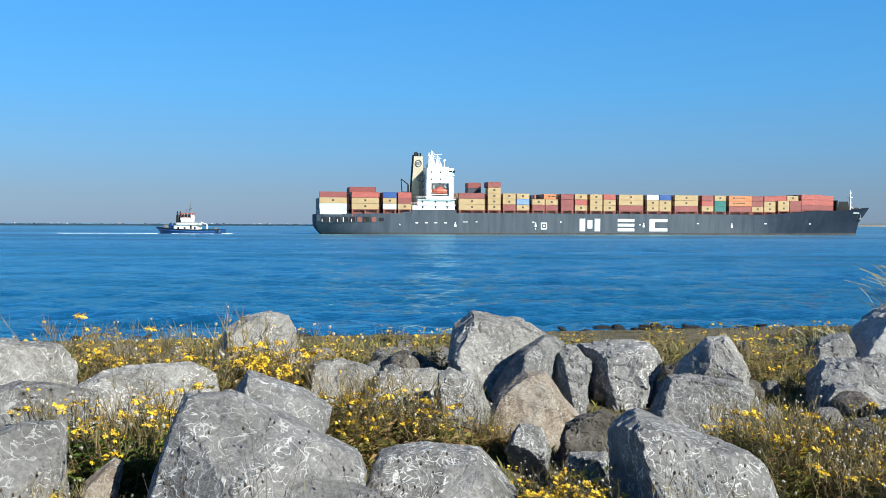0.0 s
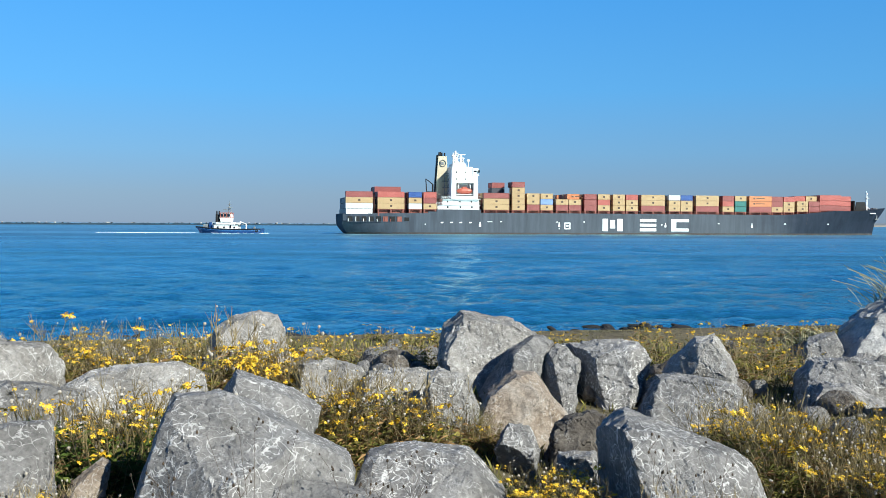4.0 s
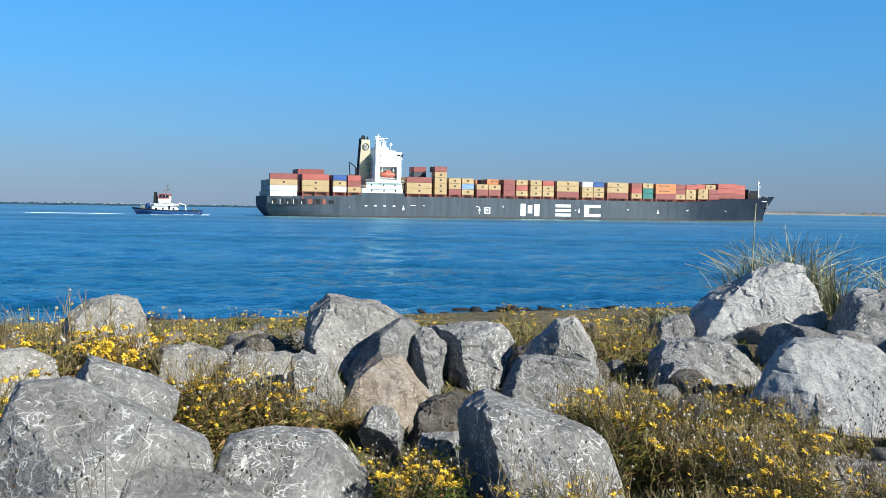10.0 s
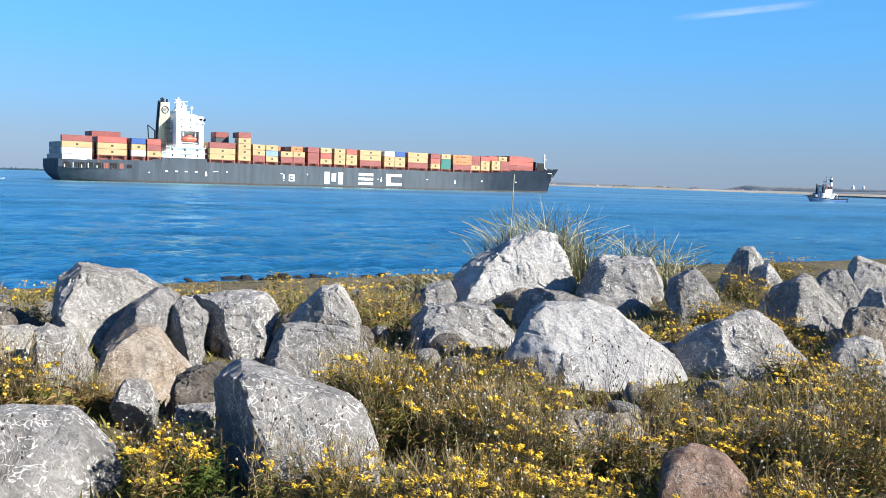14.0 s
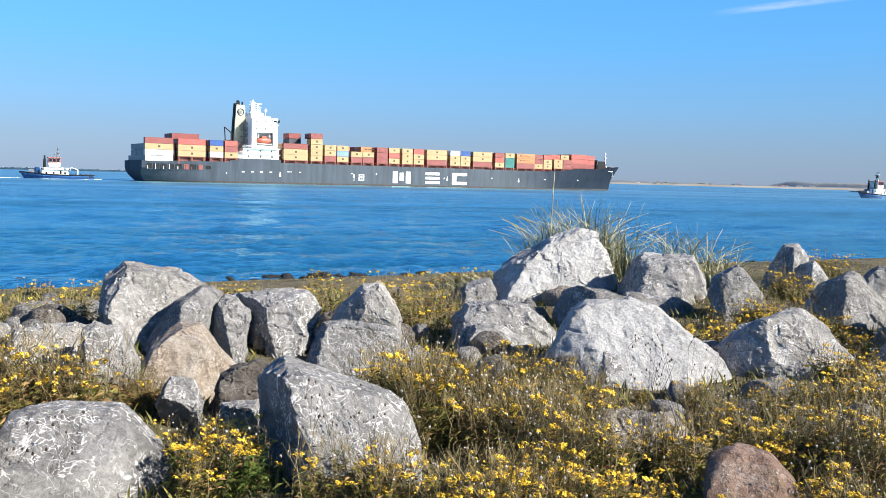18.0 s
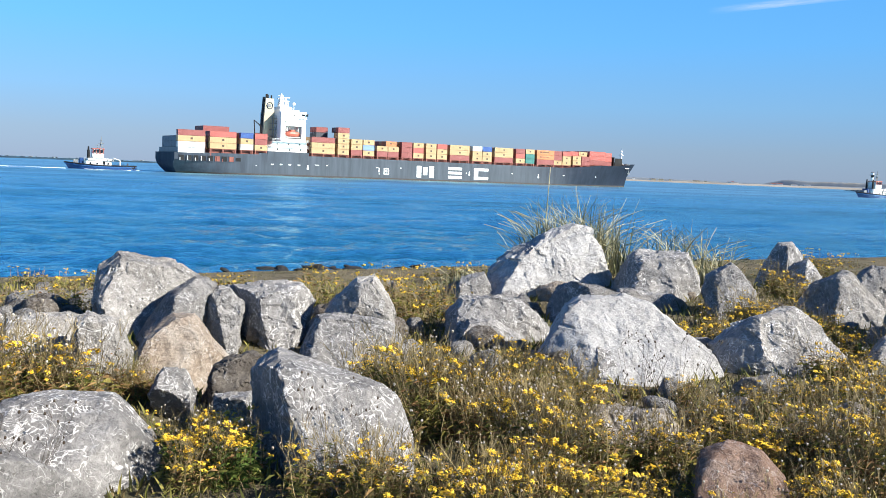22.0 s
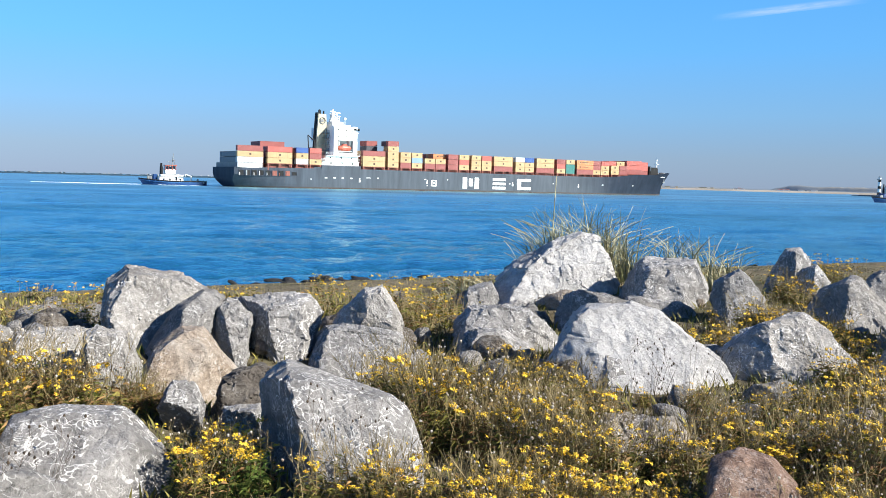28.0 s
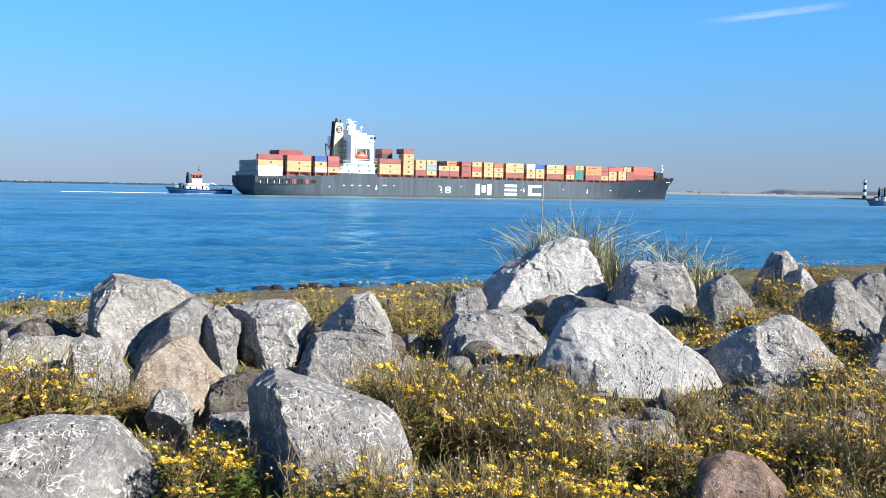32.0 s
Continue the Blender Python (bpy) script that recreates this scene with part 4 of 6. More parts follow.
for s in (62.0, 100.4, 154.4, 200.5):
    part("pilot_mark", Build().box((s - 0.5, -0.07, 3.5), (s + 0.5, 0.2, 4.6), 0, 0.3).box((s - 0.28, -0.07, 4.6), (s + 0.28, 0.2, 5.6), 0, 0.1), M_WHITE_PAINT, ship)
fb = Build()
for a, b in (((103.0, -0.07, 2.4), (106.0, 0.2, 2.9)), ((103.0, -0.07, 5.1), (106.0, 0.2, 5.6)), ((103.0, -0.07, 2.9), (103.5, 0.2, 5.1)), ((105.5, -0.07, 2.9), (106.0, 0.2, 5.1)), ((104.0, -0.07, 3.6), (105.0, 0.2, 4.5))):
    fb.box(a, b)
part("hull_emblem", fb, M_WHITE_PAINT, ship)
# the owner's mark: plain white bars and blocks
for bars in (
    [(122.1, 1.6, 124.8, 7.5), (126.0, 2.9, 128.4, 6.9), (129.6, 1.6, 132.3, 7.5)],
    [(141.2, 6.1, 149.6, 7.5), (141.2, 3.9, 149.6, 5.2), (141.2, 1.6, 149.6, 3.0)],
    [(157.4, 1.6, 160.0, 7.5), (160.0, 6.1, 166.6, 7.5), (160.0, 1.6, 166.6, 3.0)],
):
    for s0, z0, s1, z1 in bars:
        part("hull_bar", Build().box((s0, -0.07, z0), (s1, 0.2, z1)), M_WHITE_PAINT, ship, "plain white bar painted on the hull")

# containers
TIER, BASE = 2.62, 11.35


def container_mesh(length, key):
    """A steel container: posts and rails proud of ribbed panels."""
    b, w, h = Build(), 2.44, 2.50
    b.box((0.06, 0.05, 0.05), (length - 0.06, w - 0.05, h - 0.05))
    for x in (0, length - 0.16):
        for y in (0, w - 0.16):
            b.box((x, y, 0), (x + 0.16, y + 0.16, h))
    for y in (0, w - 0.12):
        for z in (0, h - 0.12):
            b.box((0.16, y, z), (length - 0.16, y + 0.12, z + 0.12))
    n = int(length / 1.1)
    for k in range(1, n):
        x = length * k / n
        b.box((x - 0.2, 0.02, 0.14), (x + 0.2, 0.06, h - 0.14))
    mats = [BOX_COLOURS[key]]
    if key in "yo":
        mats.append(M_MARK)
        c = length / 2
        if key == "y":
            b.box((c - 0.5, -0.02, 0.85), (c + 0.5, 0.05, 1.75), 1)
        else:
            b.box((2.2, -0.02, 1.0), (3.2, 0.05, 1.7), 1).box((3.7, -0.02, 1.2), (8.4, 0.05, 1.55), 1)
    return b.mesh("container", mats)


BOX_MESH = {}


def container(s, y, z, length, key):
    if (length, key) not in BOX_MESH:
        BOX_MESH[length, key] = container_mesh(length, key)
    ob = new("container", BOX_MESH[length, key])
    ob.location, ob.parent = (s, y, z), ship
    return tagged(ob, f"{COLOUR_WORDS[key]} ribbed steel shipping container")


BAYS = [  # start, length, outer stack from the bottom up, heights of the inner stacks
    (0.0, 12.19, "wym", 3), (14.4, 12.19, "yyr", 4), (28.6, 6.06, "wyb", 3), (35.4, 6.06, "ymr", 3),
    (63.7, 12.19, "yym", 3), (77.4, 6.06, "yyyym", 5), (84.6, 6.06, "myy", 3), (91.2, 6.06, "yly", 3),
    (98.8, 6.06, "my", 2), (105.2, 6.06, "my", 3), (112.9, 6.06, "mmm", 3), (119.7, 6.06, "yry", 3),
    (127.3, 6.06, "yyy", 3), (134.0, 6.06, "yyr", 3), (141.8, 12.19, "myy", 3), (156.0, 6.06, "yyw", 3),
    (162.4, 6.06, "yyb", 3), (170.3, 12.19, "myy", 3), (184.5, 6.06, "yrm", 3), (191.2, 6.06, "ggy", 3),
    (198.9, 12.19, "moo", 3), (212.7, 6.06, "ymm", 3), (219.3, 6.06, "yyr", 3), (226.9, 6.06, "yy", 3),
    (233.4, 6.06, "mm", 3), (241.3, 12.19, "mrr", 3), (254.8, 6.06, "mrr", 3),
]
rng = random.Random(11)
for n, (s, length, stack, inner) in enumerate(BAYS):
    rows = 13 if s < 205 else 11 if s < 238 else 9 if s < 250 else 7
    lift = 0.0 if s < 222 else 0.4 if s < 240 else 1.1 if s < 250 else 0.7
    y0 = BEAM / 2 - rows * 1.24
    for tier, key in enumerate(stack):
        container(s, y0, BASE + lift + tier * TIER, length, key)
    # the rows further in, seen over and between the outer stacks
    for row in range(1, rows):
        h = inner if row in (1, 2, 3, 4) else max(2, inner - rng.choice((0, 0, 1)))
        if n == 5:
            h = 5 if row < 3 else 3
        if n == 0:
            h = 2 if row < 10 else 0
        if n == 1:
            h = 4 if 3 < row < 9 else 3
        for tier in range(h):
            outer = row in (rows - 1, 1) or tier == h - 1 or n in (0, 4)
            if outer:
                pick = "sss"[min(tier, 2)] if n == 0 else rng.choice("ymmyryod")
                if n == 1 and tier == 3:
                    pick = "m"
                if n == 5 and row > 0 and tier == 4:
                    pick = "d"
                container(s, y0 + row * 2.48, BASE + lift + tier * TIER, length, pick)
for row in (4, 5, 6):
    for tier, key in ((3, "d"), (4, "m")):
        container(70.4, BEAM / 2 - 13 * 1.24 + row * 2.48, BASE + tier * TIER, 6.06, key)
# hatch coamings and lashing posts under the stacks
for s, length, stack, inner in BAYS:
    lift = 0.0 if s < 222 else 0.4 if s < 240 else 1.1 if s < 250 else 0.7
    rows = 13 if s < 205 else 11 if s < 238 else 9 if s < 250 else 7
    y0 = BEAM / 2 - rows * 1.24
    c = Build()
    if s < 5:
        continue
    c.box((s + 0.2, y0 + 1.6, deck_z(s) - 1.2), (s + length - 0.2, BEAM - y0 - 1.6, BASE + lift - 0.25))
    c.box((s, y0 + 0.1, BASE + lift - 0.3), (s + length, y0 + 0.5, BASE + lift - 0.02))
    part("hatch_coaming", c, M_DECK_RED, ship, "red oxide hatch coaming")
    for x in ((s + 0.1, s + length - 0.7) if length < 7 else (s + 0.1, s + length / 2 - 0.3, s + length - 0.7)):
        low = deck_z(s) - 1.2
        p = Build().box((x, y0 + 0.05, low), (x + 0.6, y0 + 0.65, BASE + lift - 0.02))
        p.tube((x + 0.3, y0 + 0.3, low + 0.4), (x + (1.9 if x < s + length / 2 else -1.4), y0 + 0.3, BASE + lift - 0.2), 0.09, n=4)
        part("lashing_post", p, M_DECK_RED, ship)
rl = Build()
for s in np.arange(64, 222, 2.2):
    rl.tube((s, 0.25, 9.6), (s, 0.25, 11.0), 0.05, n=4)
for z in (10.3, 11.0):
    rl.tube((64, 0.25, z), (222, 0.25, z), 0.045, n=4)
part("deck_rail", rl, M_DECK_RED, ship)
for gap, h in ((13.1, 9), (27.3, 7), (76.6, 10), (97.9, 6), (112.2, 6), (126.5, 8), (140.9, 8), (155.0, 8), (169.4, 8), (183.3, 8), (198.0, 8), (211.9, 8), (226.0, 7), (240.2, 8), (254.0, 6)):
    lb = Build()
    edge = 2.2 if gap < 205 else 4.0 if gap < 238 else 6.6 if gap < 250 else 9.0
    for y in (edge, 16, BEAM - edge - 0.5):
        lb.box((gap - 0.25, y, 9.0), (gap + 0.25, y + 0.5, BASE + h * 0.7))
    lb.box((gap - 0.3, edge, BASE + 2.4), (gap + 0.3, BEAM - edge, BASE + 2.7))
    part("lashing_bridge", lb, M_DECK_RED, ship, "red brown lashing bridge between the bays")

# superstructure
sb = Build()
sb.box((42.0, 1.2, 9.0), (62.0, 31.0, 13.2), 0, 0.3).box((44.5, 2.0, 13.2), (62.0, 30.2, 16.0), 0, 0.3)
sb.box((49.0, 2.6, 16.0), (61.6, 29.6, 17.6), 0, 0.2).box((49.0, 7.0, 17.6), (61.6, 25.2, 23.6), 0, 0.1)
sb.box((49.0, 2.6, 17.6), (51.2, 7.0, 23.6)).box((59.6, 2.6, 17.6), (61.6, 7.0, 23.6))
sb.box((49.0, 2.6, 23.6), (61.6, 29.6, 30.2), 0, 0.15)
part("deckhouse", sb, M_WHITE_PAINT, ship, "white accommodation block")
for z0, z1, s0, s1 in ((13.2, 13.35, 41.6, 62.3), (16.0, 16.15, 44.0, 62.3)):
    r = Build().box((s0, 0.6, z0), (s1, 31.6, z1))
    for s in np.arange(s0, s1, 1.5):
        r.tube((s, 0.7, z1), (s, 0.7, z1 + 1.1), 0.05, n=4)
    r.tube((s0, 0.7, z1 + 1.1), (s1, 0.7, z1 + 1.1), 0.06, n=4).tube((s0, 0.7, z1 + 0.55), (s1, 0.7, z1 + 0.55), 0.05, n=4)
    part("gallery", r, M_WHITE_PAINT, ship, "white deck edge with railing")
for z in (14.4, 11.9):
    for s in (46.6, 52.5, 58.0):
        part("window", Build().box((s, 1.1 if z < 13 else 1.9, z), (s + 0.8, 2.4, z + 0.9), 0, 0.15), M_GLASS, ship)
for z in (25.0, 28.2):
    for s in (51.0, 55.2):
        part("window", Build().box((s, 2.53, z), (s + 0.6, 2.9, z + 0.7), 0, 0.12), M_GLASS, ship)
wg = Build().box((58.6, 2.3, 27.4), (61.8, 29.9, 30.4), 0, 0.4).box((58.2, 2.0, 27.1), (62.0, 30.2, 27.4))
part("bridge_wing", wg, M_WHITE_PAINT, ship, "white navigation bridge with wings")
part("bridge_window", Build().box((61.7, 1.0, 28.4), (61.95, 31, 29.6)), M_GLASS, ship)
part("bridge_window", Build().box((59.4, 2.2, 28.6), (60.9, 2.4, 29.4)), M_GLASS, ship)
tp = Build().box((50.5, 8, 30.2), (60.5, 24, 31.4), 0, 0.3).box((52, 11, 31.4), (58, 21, 33.0), 0, 0.3)
tp.tube((53.4, 14, 33), (53.4, 14, 39.2), 0.8, 0.5).tube((56.6, 16, 33), (56.6, 16, 37.6), 0.7, 0.45).tube((51.4, 10, 31), (51.4, 10, 36.2), 0.4, 0.3)
tp.box((51.6, 13.6, 36.6), (55.4, 14.4, 36.9)).box((52.0, 13.8, 38.0), (54.8, 14.2, 38.3)).box((55.2, 15.6, 35.8), (58.4, 16.4, 36.1))
tp.tube((52.0, 14, 33), (53.4, 14, 37), 0.2).tube((54.8, 14, 33), (53.4, 14, 37), 0.2).tube((58.2, 16, 33), (56.6, 16, 36), 0.2)
tp.box((55.0, 15.4, 37.4), (58.6, 16.6, 37.8)).tube((59.2, 12, 31.4), (59.2, 12, 34.2), 0.2, 0.15)
for x0, x1, y, zt in ((51.9, 55.0, 13.2, 37.5), (55.4, 58.4, 15.4, 36.2), (51.9, 55.0, 15.2, 36.8)):
    for k in range(4):
        z0, z1 = 31.4 + (zt - 31.4) * k / 4, 31.4 + (zt - 31.4) * (k + 1) / 4
        f0, f1 = k / 4 * 0.35, (k + 1) / 4 * 0.35
        a0, b0, a1, b1 = x0 + (x1 - x0) * f0, x1 - (x1 - x0) * f0, x0 + (x1 - x0) * f1, x1 - (x1 - x0) * f1
        tp.tube((a0, y, z0), (a1, y, z1), 0.2, n=5).tube((b0, y, z0), (b1, y, z1), 0.2, n=5).tube((a0, y, z0), (b1, y, z1), 0.13, n=4).tube((a0, y, z0), (b0, y, z0), 0.15, n=4)
part("radar_mast", tp, M_WHITE_PAINT, ship, "white radar masts on the bridge roof")
for c, r in (((51.4, 10, 36.6), 0.8), ((59.2, 12, 34.6), 0.75)):
    dm = Build()
    for k in range(5):
        z0, z1 = c[2] - r + 2 * r * k / 5, c[2] - r + 2 * r * (k + 1) / 5
        dm.tube((c[0], c[1], z0), (c[0], c[1], z1), max(0.1, math.sqrt(max(0, r * r - (z0 - c[2]) ** 2))), max(0.1, math.sqrt(max(0, r * r - (z1 - c[2]) ** 2))), 10)
    part("antenna_dome", dm, M_WHITE_PAINT, ship)
lf = Build()
prof = [(51.8, 0.2), (52.6, 0.9), (54.0, 1.25), (57.0, 1.25), (58.6, 0.9), (59.4, 0.2)]
lf.loft([[(s, 4.4 + r * 1.1 * math.cos(a), 20.0 + r * math.sin(a) * (1.0 if math.sin(a) > 0 else 1.2)) for a in [2 * math.pi * k / 10 for k in range(10)]] for s, r in prof], True)
lf.box((54.2, 3.6, 20.9), (56.8, 5.2, 21.9), 0, 0.3)
boat = part("lifeboat", lf, M_ORANGE, ship, "orange red enclosed lifeboat in its davits")
part("davit", Build().box((52.6, 4.0, 21.2), (52.9, 6.9, 23.5)).box((58.2, 4.0, 21.2), (58.5, 6.9, 23.5)).box((51.6, 3.4, 18.2), (59.4, 5.4, 18.5)), M_WHITE_PAINT, boat)
# funnel, with its dark after part
fn = Build()
fn.loft([[(s0, 11, z), (s1, 11, z), (s1, 15.5, z), (s0, 15.5, z)] for z, s0, s1 in ((13, 43.2, 49.2), (26, 43.8, 49.0), (36.3, 44.6, 48.6))], True)
fn.add([(44.6, 11, 36.3), (48.6, 11, 36.3), (48.6, 15.5, 36.3), (44.6, 15.5, 36.3)], [(0, 1, 2, 3)])
funnel = part("funnel", fn, M_CREAM, ship, "cream funnel with a black after edge")
fd = Build()
fd.loft([[(s0, 12.2, z), (s1, 12.2, z), (s1, 14.6, z), (s0, 14.6, z)] for z, s0, s1 in ((13, 42.8, 43.3), (26, 43.5, 43.9), (37.0, 44.3, 44.7))], True)
part("casing", fd, M_BLACK, funnel, "black casing")
for x, y, h in ((45.1, 12, 38.2), (45.9, 13, 38.5), (46.9, 14.4, 38.2), (47.8, 12.4, 37.9)):
    part("exhaust_pipe", Build().tube((x, y, 36.3), (x, y, h), 0.42, 0.38, 8), M_BLACK, funnel)
em = Build()
ringp = [(46.6 + 1.45 * math.cos(a), 10.75, 33.0 + 1.5 * math.sin(a)) for a in [2 * math.pi * k / 20 for k in range(20)]]
for k in range(20):
    em.tube(ringp[k], ringp[(k + 1) % 20], 0.2, n=4)
em.box((45.6, 10.7, 32.4), (47.2, 11.0, 33.7))
part("emblem", em, M_GREY_PAINT, funnel)
gp = Build()
for z in (18.5, 21.5, 24.5, 27.0):
    gp.box((46.5, 7.5, z), (49.6, 12.5, z + 0.2)).tube((46.6, 7.6, z + 1.1), (49.4, 7.6, z + 1.1), 0.06, n=4)
    gp.tube((46.6, 7.6, z), (46.6, 7.6, z + 1.1), 0.06, n=4).tube((48.2, 7.6, z - 2.8), (49.4, 7.6, z), 0.12, n=4)
gp.box((46.8, 8, 13), (47.1, 8.3, 28)).box((49.0, 8, 13), (49.3, 8.3, 28))
part("stair_tower", gp, M_GREY_PAINT, ship, "grey outside stairs and platforms")
jb = Build().tube((41.5, 9, 16), (41.5, 9, 23), 0.4).tube((41.5, 9, 23), (38.2, 9, 25.6), 0.3, 0.2).tube((38.6, 9, 19.5), (38.2, 9, 25.6), 0.25).tube((41.4, 9, 19.5), (38.6, 9, 19.5), 0.25)
part("stores_crane", jb, M_BLACK, ship, "dark stores crane")
# stern structure under the aftmost bay, forecastle
st = Build().box((0.2, 0.25, 9.0), (12.0, 0.6, 11.1))
for k in range(7):
    st.box((0.2 + k * 1.9, 0.1, 9.0), (0.5 + k * 1.9, 0.4, 11.3))
part("stern_house", st, M_WHITE_PAINT, ship)
part("stern_platform", Build().box((0.4, 0.7, 8.2), (12.3, BEAM - 0.7, 11.3), 0, 0.4), M_GREY_PAINT, ship, "grey container platform over the mooring deck")
bwk = Build()
bwk.box((263.5, 8.5, 11.8), (264.2, 23.7, 17.6)).box((264.2, 8.5, 11.8), (271.0, 9.0, 17.0), top=0.75).box((264.2, 23.2, 11.8), (271.0, 23.7, 17.0), top=0.75)
part("breakwater", bwk, M_BLACK, ship, "dark breakwater on the forecastle")
fm = Build().tube((276.6, 16.1, 12.4), (276.6, 16.1, 20.5), 0.55, 0.4, 8).box((275.8, 15, 19.2), (277.4, 17.2, 19.5)).tube((276.6, 16.1, 20.5), (276.6, 16.1, 23.0), 0.2, 0.15).box((276.1, 15.6, 21.2), (277.1, 16.6, 22.0), 0, 0.2)
fm.tube((276.6, 16.1, 15), (279.7, 16.1, 12.6), 0.2)
part("foremast", fm, M_WHITE_PAINT, ship, "white foremast at the bow")
wn2 = Build()
for s in (267.5, 272.0, 280.0):
    wn2.tube((s, 12.5, 13.2), (s, 19.5, 13.2), 0.8, n=10).box((s - 0.9, 14, 12.2), (s + 0.9, 16, 14.2), 0, 0.2)
part("windlass", wn2, M_GREY_PAINT, ship)
y = BEAM / 2 - hull_half(281.5, 10)
an = Build().box((280.8, y - 0.5, 8.2), (281.2, y - 0.1, 10.6)).box((279.9, y - 0.6, 7.9), (282.1, y - 0.1, 8.5), 0, 0.2).tube((281, y - 0.1, 10.4), (281, y + 1.2, 10.9), 0.5, n=8)
part("anchor", an, M_GREY_PAINT, ship, "grey anchor in its hawse")
part("bow_mark", Build().box((273.6, BEAM / 2 - hull_half(273.6, 11.2) - 0.15, 11.0), (276.8, BEAM / 2 - hull_half(276.8, 11.2) + 0.1, 11.4)), M_WHITE_PAINT, ship)


# ---- tugs: x towards the bow ----
def tug_half(u, z):
    f = min(1, max(0, (z + 1) / 4))
    return 5.2 * max(0.02, (1 - max(0, (u - 0.45) / 0.55) ** (2.0 + f)) * (1 - max(0, (0.12 - u) / 0.12) ** 2 * (0.35 - 0.2 * f)))


def make_tug(label, group="tugs"):
    t = thing("tugboat", label, "tugboat", group)
    h = Build()
    length, us = 30.0, [0, 0.03, 0.08, 0.14, 0.25, 0.4, 0.55, 0.68, 0.78, 0.86, 0.92, 0.96, 0.99, 1.0]
    sheer = lambda u: 1.7 + 0.35 * (1 - u) + 3.0 * max(0, u - 0.4) ** 1.6  # noqa: E731
    for side in (-1, 1):
        rows = []
        for f in (-1, 0, 0.5, 1.0):
            row = []
            for u in us:
                z = -1.2 if f < 0 else f * sheer(u)
                x = -length / 2 + u * (length - 1.8 + 1.8 * max(0, f))
                row.append((x, side * tug_half(u, z), z))
            rows.append(row if side < 0 else row[::-1])
        h.loft(rows)
    h.loft([[(-15, -4.2 * k, z) for k in (1, 0, -1)] for z in (-1.2, 0, 0.9, 2.05)])
    me = h.mesh("hull", M_TUG_BLUE, True)
    part("hull", me, None, t, "dark blue steel hull")
    d = Build()
    d.loft([[(-15 + u * 30, s * (tug_half(u, 2) - 0.2), sheer(u) - 0.45) for u in us] for s in (-1, 1)])
    part("deck", d, M_GREY_PAINT, t)
    fe = Build()
    pts = [(-15 + u * 30, -tug_half(u, 2) - 0.1, sheer(u) - 0.15) for u in us]
    for a, b in zip(pts, pts[1:]):
        fe.tube(a, b, 0.28, n=6)
        fe.tube((a[0], -a[1], a[2]), (b[0], -b[1], b[2]), 0.28, n=6)
    part("fender", fe, M_BLACK, t, "black rubber fender round the deck edge")
    for x in (-13.6, -11.8, -10.0):
        for s in (-1, 1):
            ty = Build()
            c = (x, s * 4.95, 1.3)
            ring = [(c[0] + 0.6 * math.cos(a), c[1], c[2] + 0.6 * math.sin(a)) for a in [2 * math.pi * k / 10 for k in range(10)]]
            for k in range(10):
                ty.tube(ring[k], ring[(k + 1) % 10], 0.2, n=5)
            part("tyre_fender", ty, M_BLACK, t)
    part("deckhouse", Build().box((-4.6, -3.4, 1.5), (6.8, 3.4, 3.7), 0, 0.8).box((-2.8, -2.9, 3.7), (5.8, 2.9, 4.9), 0, 0.6), M_WHITE_PAINT, t, "white deckhouse")
    for x in (-3.6, -1.8, 1.0, 3.8):
        for s in (-1, 1):
            part("door" if x == -1.8 else "porthole", Build().box((x, s * 3.42 - 0.04, 2.2), (x + 0.8, s * 3.42 + 0.04, 3.9 if x == -1.8 else 3.0), 0, 0.03), M_GLASS, t)
    wh = Build()
    wh.loft([[(x0, -y, z), (x1, -y, z), (x1 + 0.5, 0, z), (x1, y, z), (x0, y, z)] for z, x0, x1, y in ((5.1, -1.2, 3.2, 2.4), (7.1, -1.4, 3.6, 2.6), (7.11, -1.4, 3.6, 2.6), (8.9, -1.0, 3.2, 2.3))], True)
    wheel = part("wheelhouse", wh, M_WHITE_PAINT, t, "white wheelhouse with large windows")
    for x in (-0.9, 0.6, 2.1):
        for s in (-1, 1):
            part("window", Build().add([(x, s * 2.66, 7.3), (x + 1.15, s * 2.66, 7.3), (x + 1.1, s * 2.44, 8.6), (x, s * 2.44, 8.6), (x, s * 2.5, 7.3), (x + 1.15, s * 2.5, 7.3), (x + 1.1, s * 2.3, 8.6), (x, s * 2.3, 8.6)], [(0, 1, 2, 3), (7, 6, 5, 4), (0, 4, 5, 1), (1, 5, 6, 2), (2, 6, 7, 3), (3, 7, 4, 0)]), M_GLASS, wheel)
    for x in (-1.25, 0.35, 1.85, 3.3):
        for s in (-1, 1):
            part("post", Build().tube((x, s * 2.68, 7.1), (x + (0.1 if x < 2 else -0.15), s * 2.42, 8.9), 0.16, n=5), M_ORANGE, wheel, "orange window post")
    part("sill", Build().box((-1.5, -2.72, 6.95), (3.75, 2.72, 7.12), 0, 0.3), M_ORANGE, wheel, "orange band under the windows")
    part("roof", Build().box((-1.7, -2.8, 8.9), (4.0, 2.8, 9.2), 0, 0.5), M_ORANGE, wheel, "orange red wheelhouse roof edge")
    ms = Build().tube((0.2, 0, 9.2), (-0.4, 0, 14.6), 0.28, 0.12).tube((-1.2, 0, 9.2), (-0.2, 0, 12.4), 0.14).box((-1.4, -1.2, 11.4), (0.8, 1.2, 11.6)).box((-1.0, -0.7, 12.8), (0.4, 0.7, 12.95)).tube((1.2, 0.8, 9.2), (1.2, 0.8, 11.0), 0.12).box((0.6, 0.2, 10.6), (2.4, 1.2, 10.8))
    part("mast", ms, M_GREY_PAINT, t, "dark mast with radar")
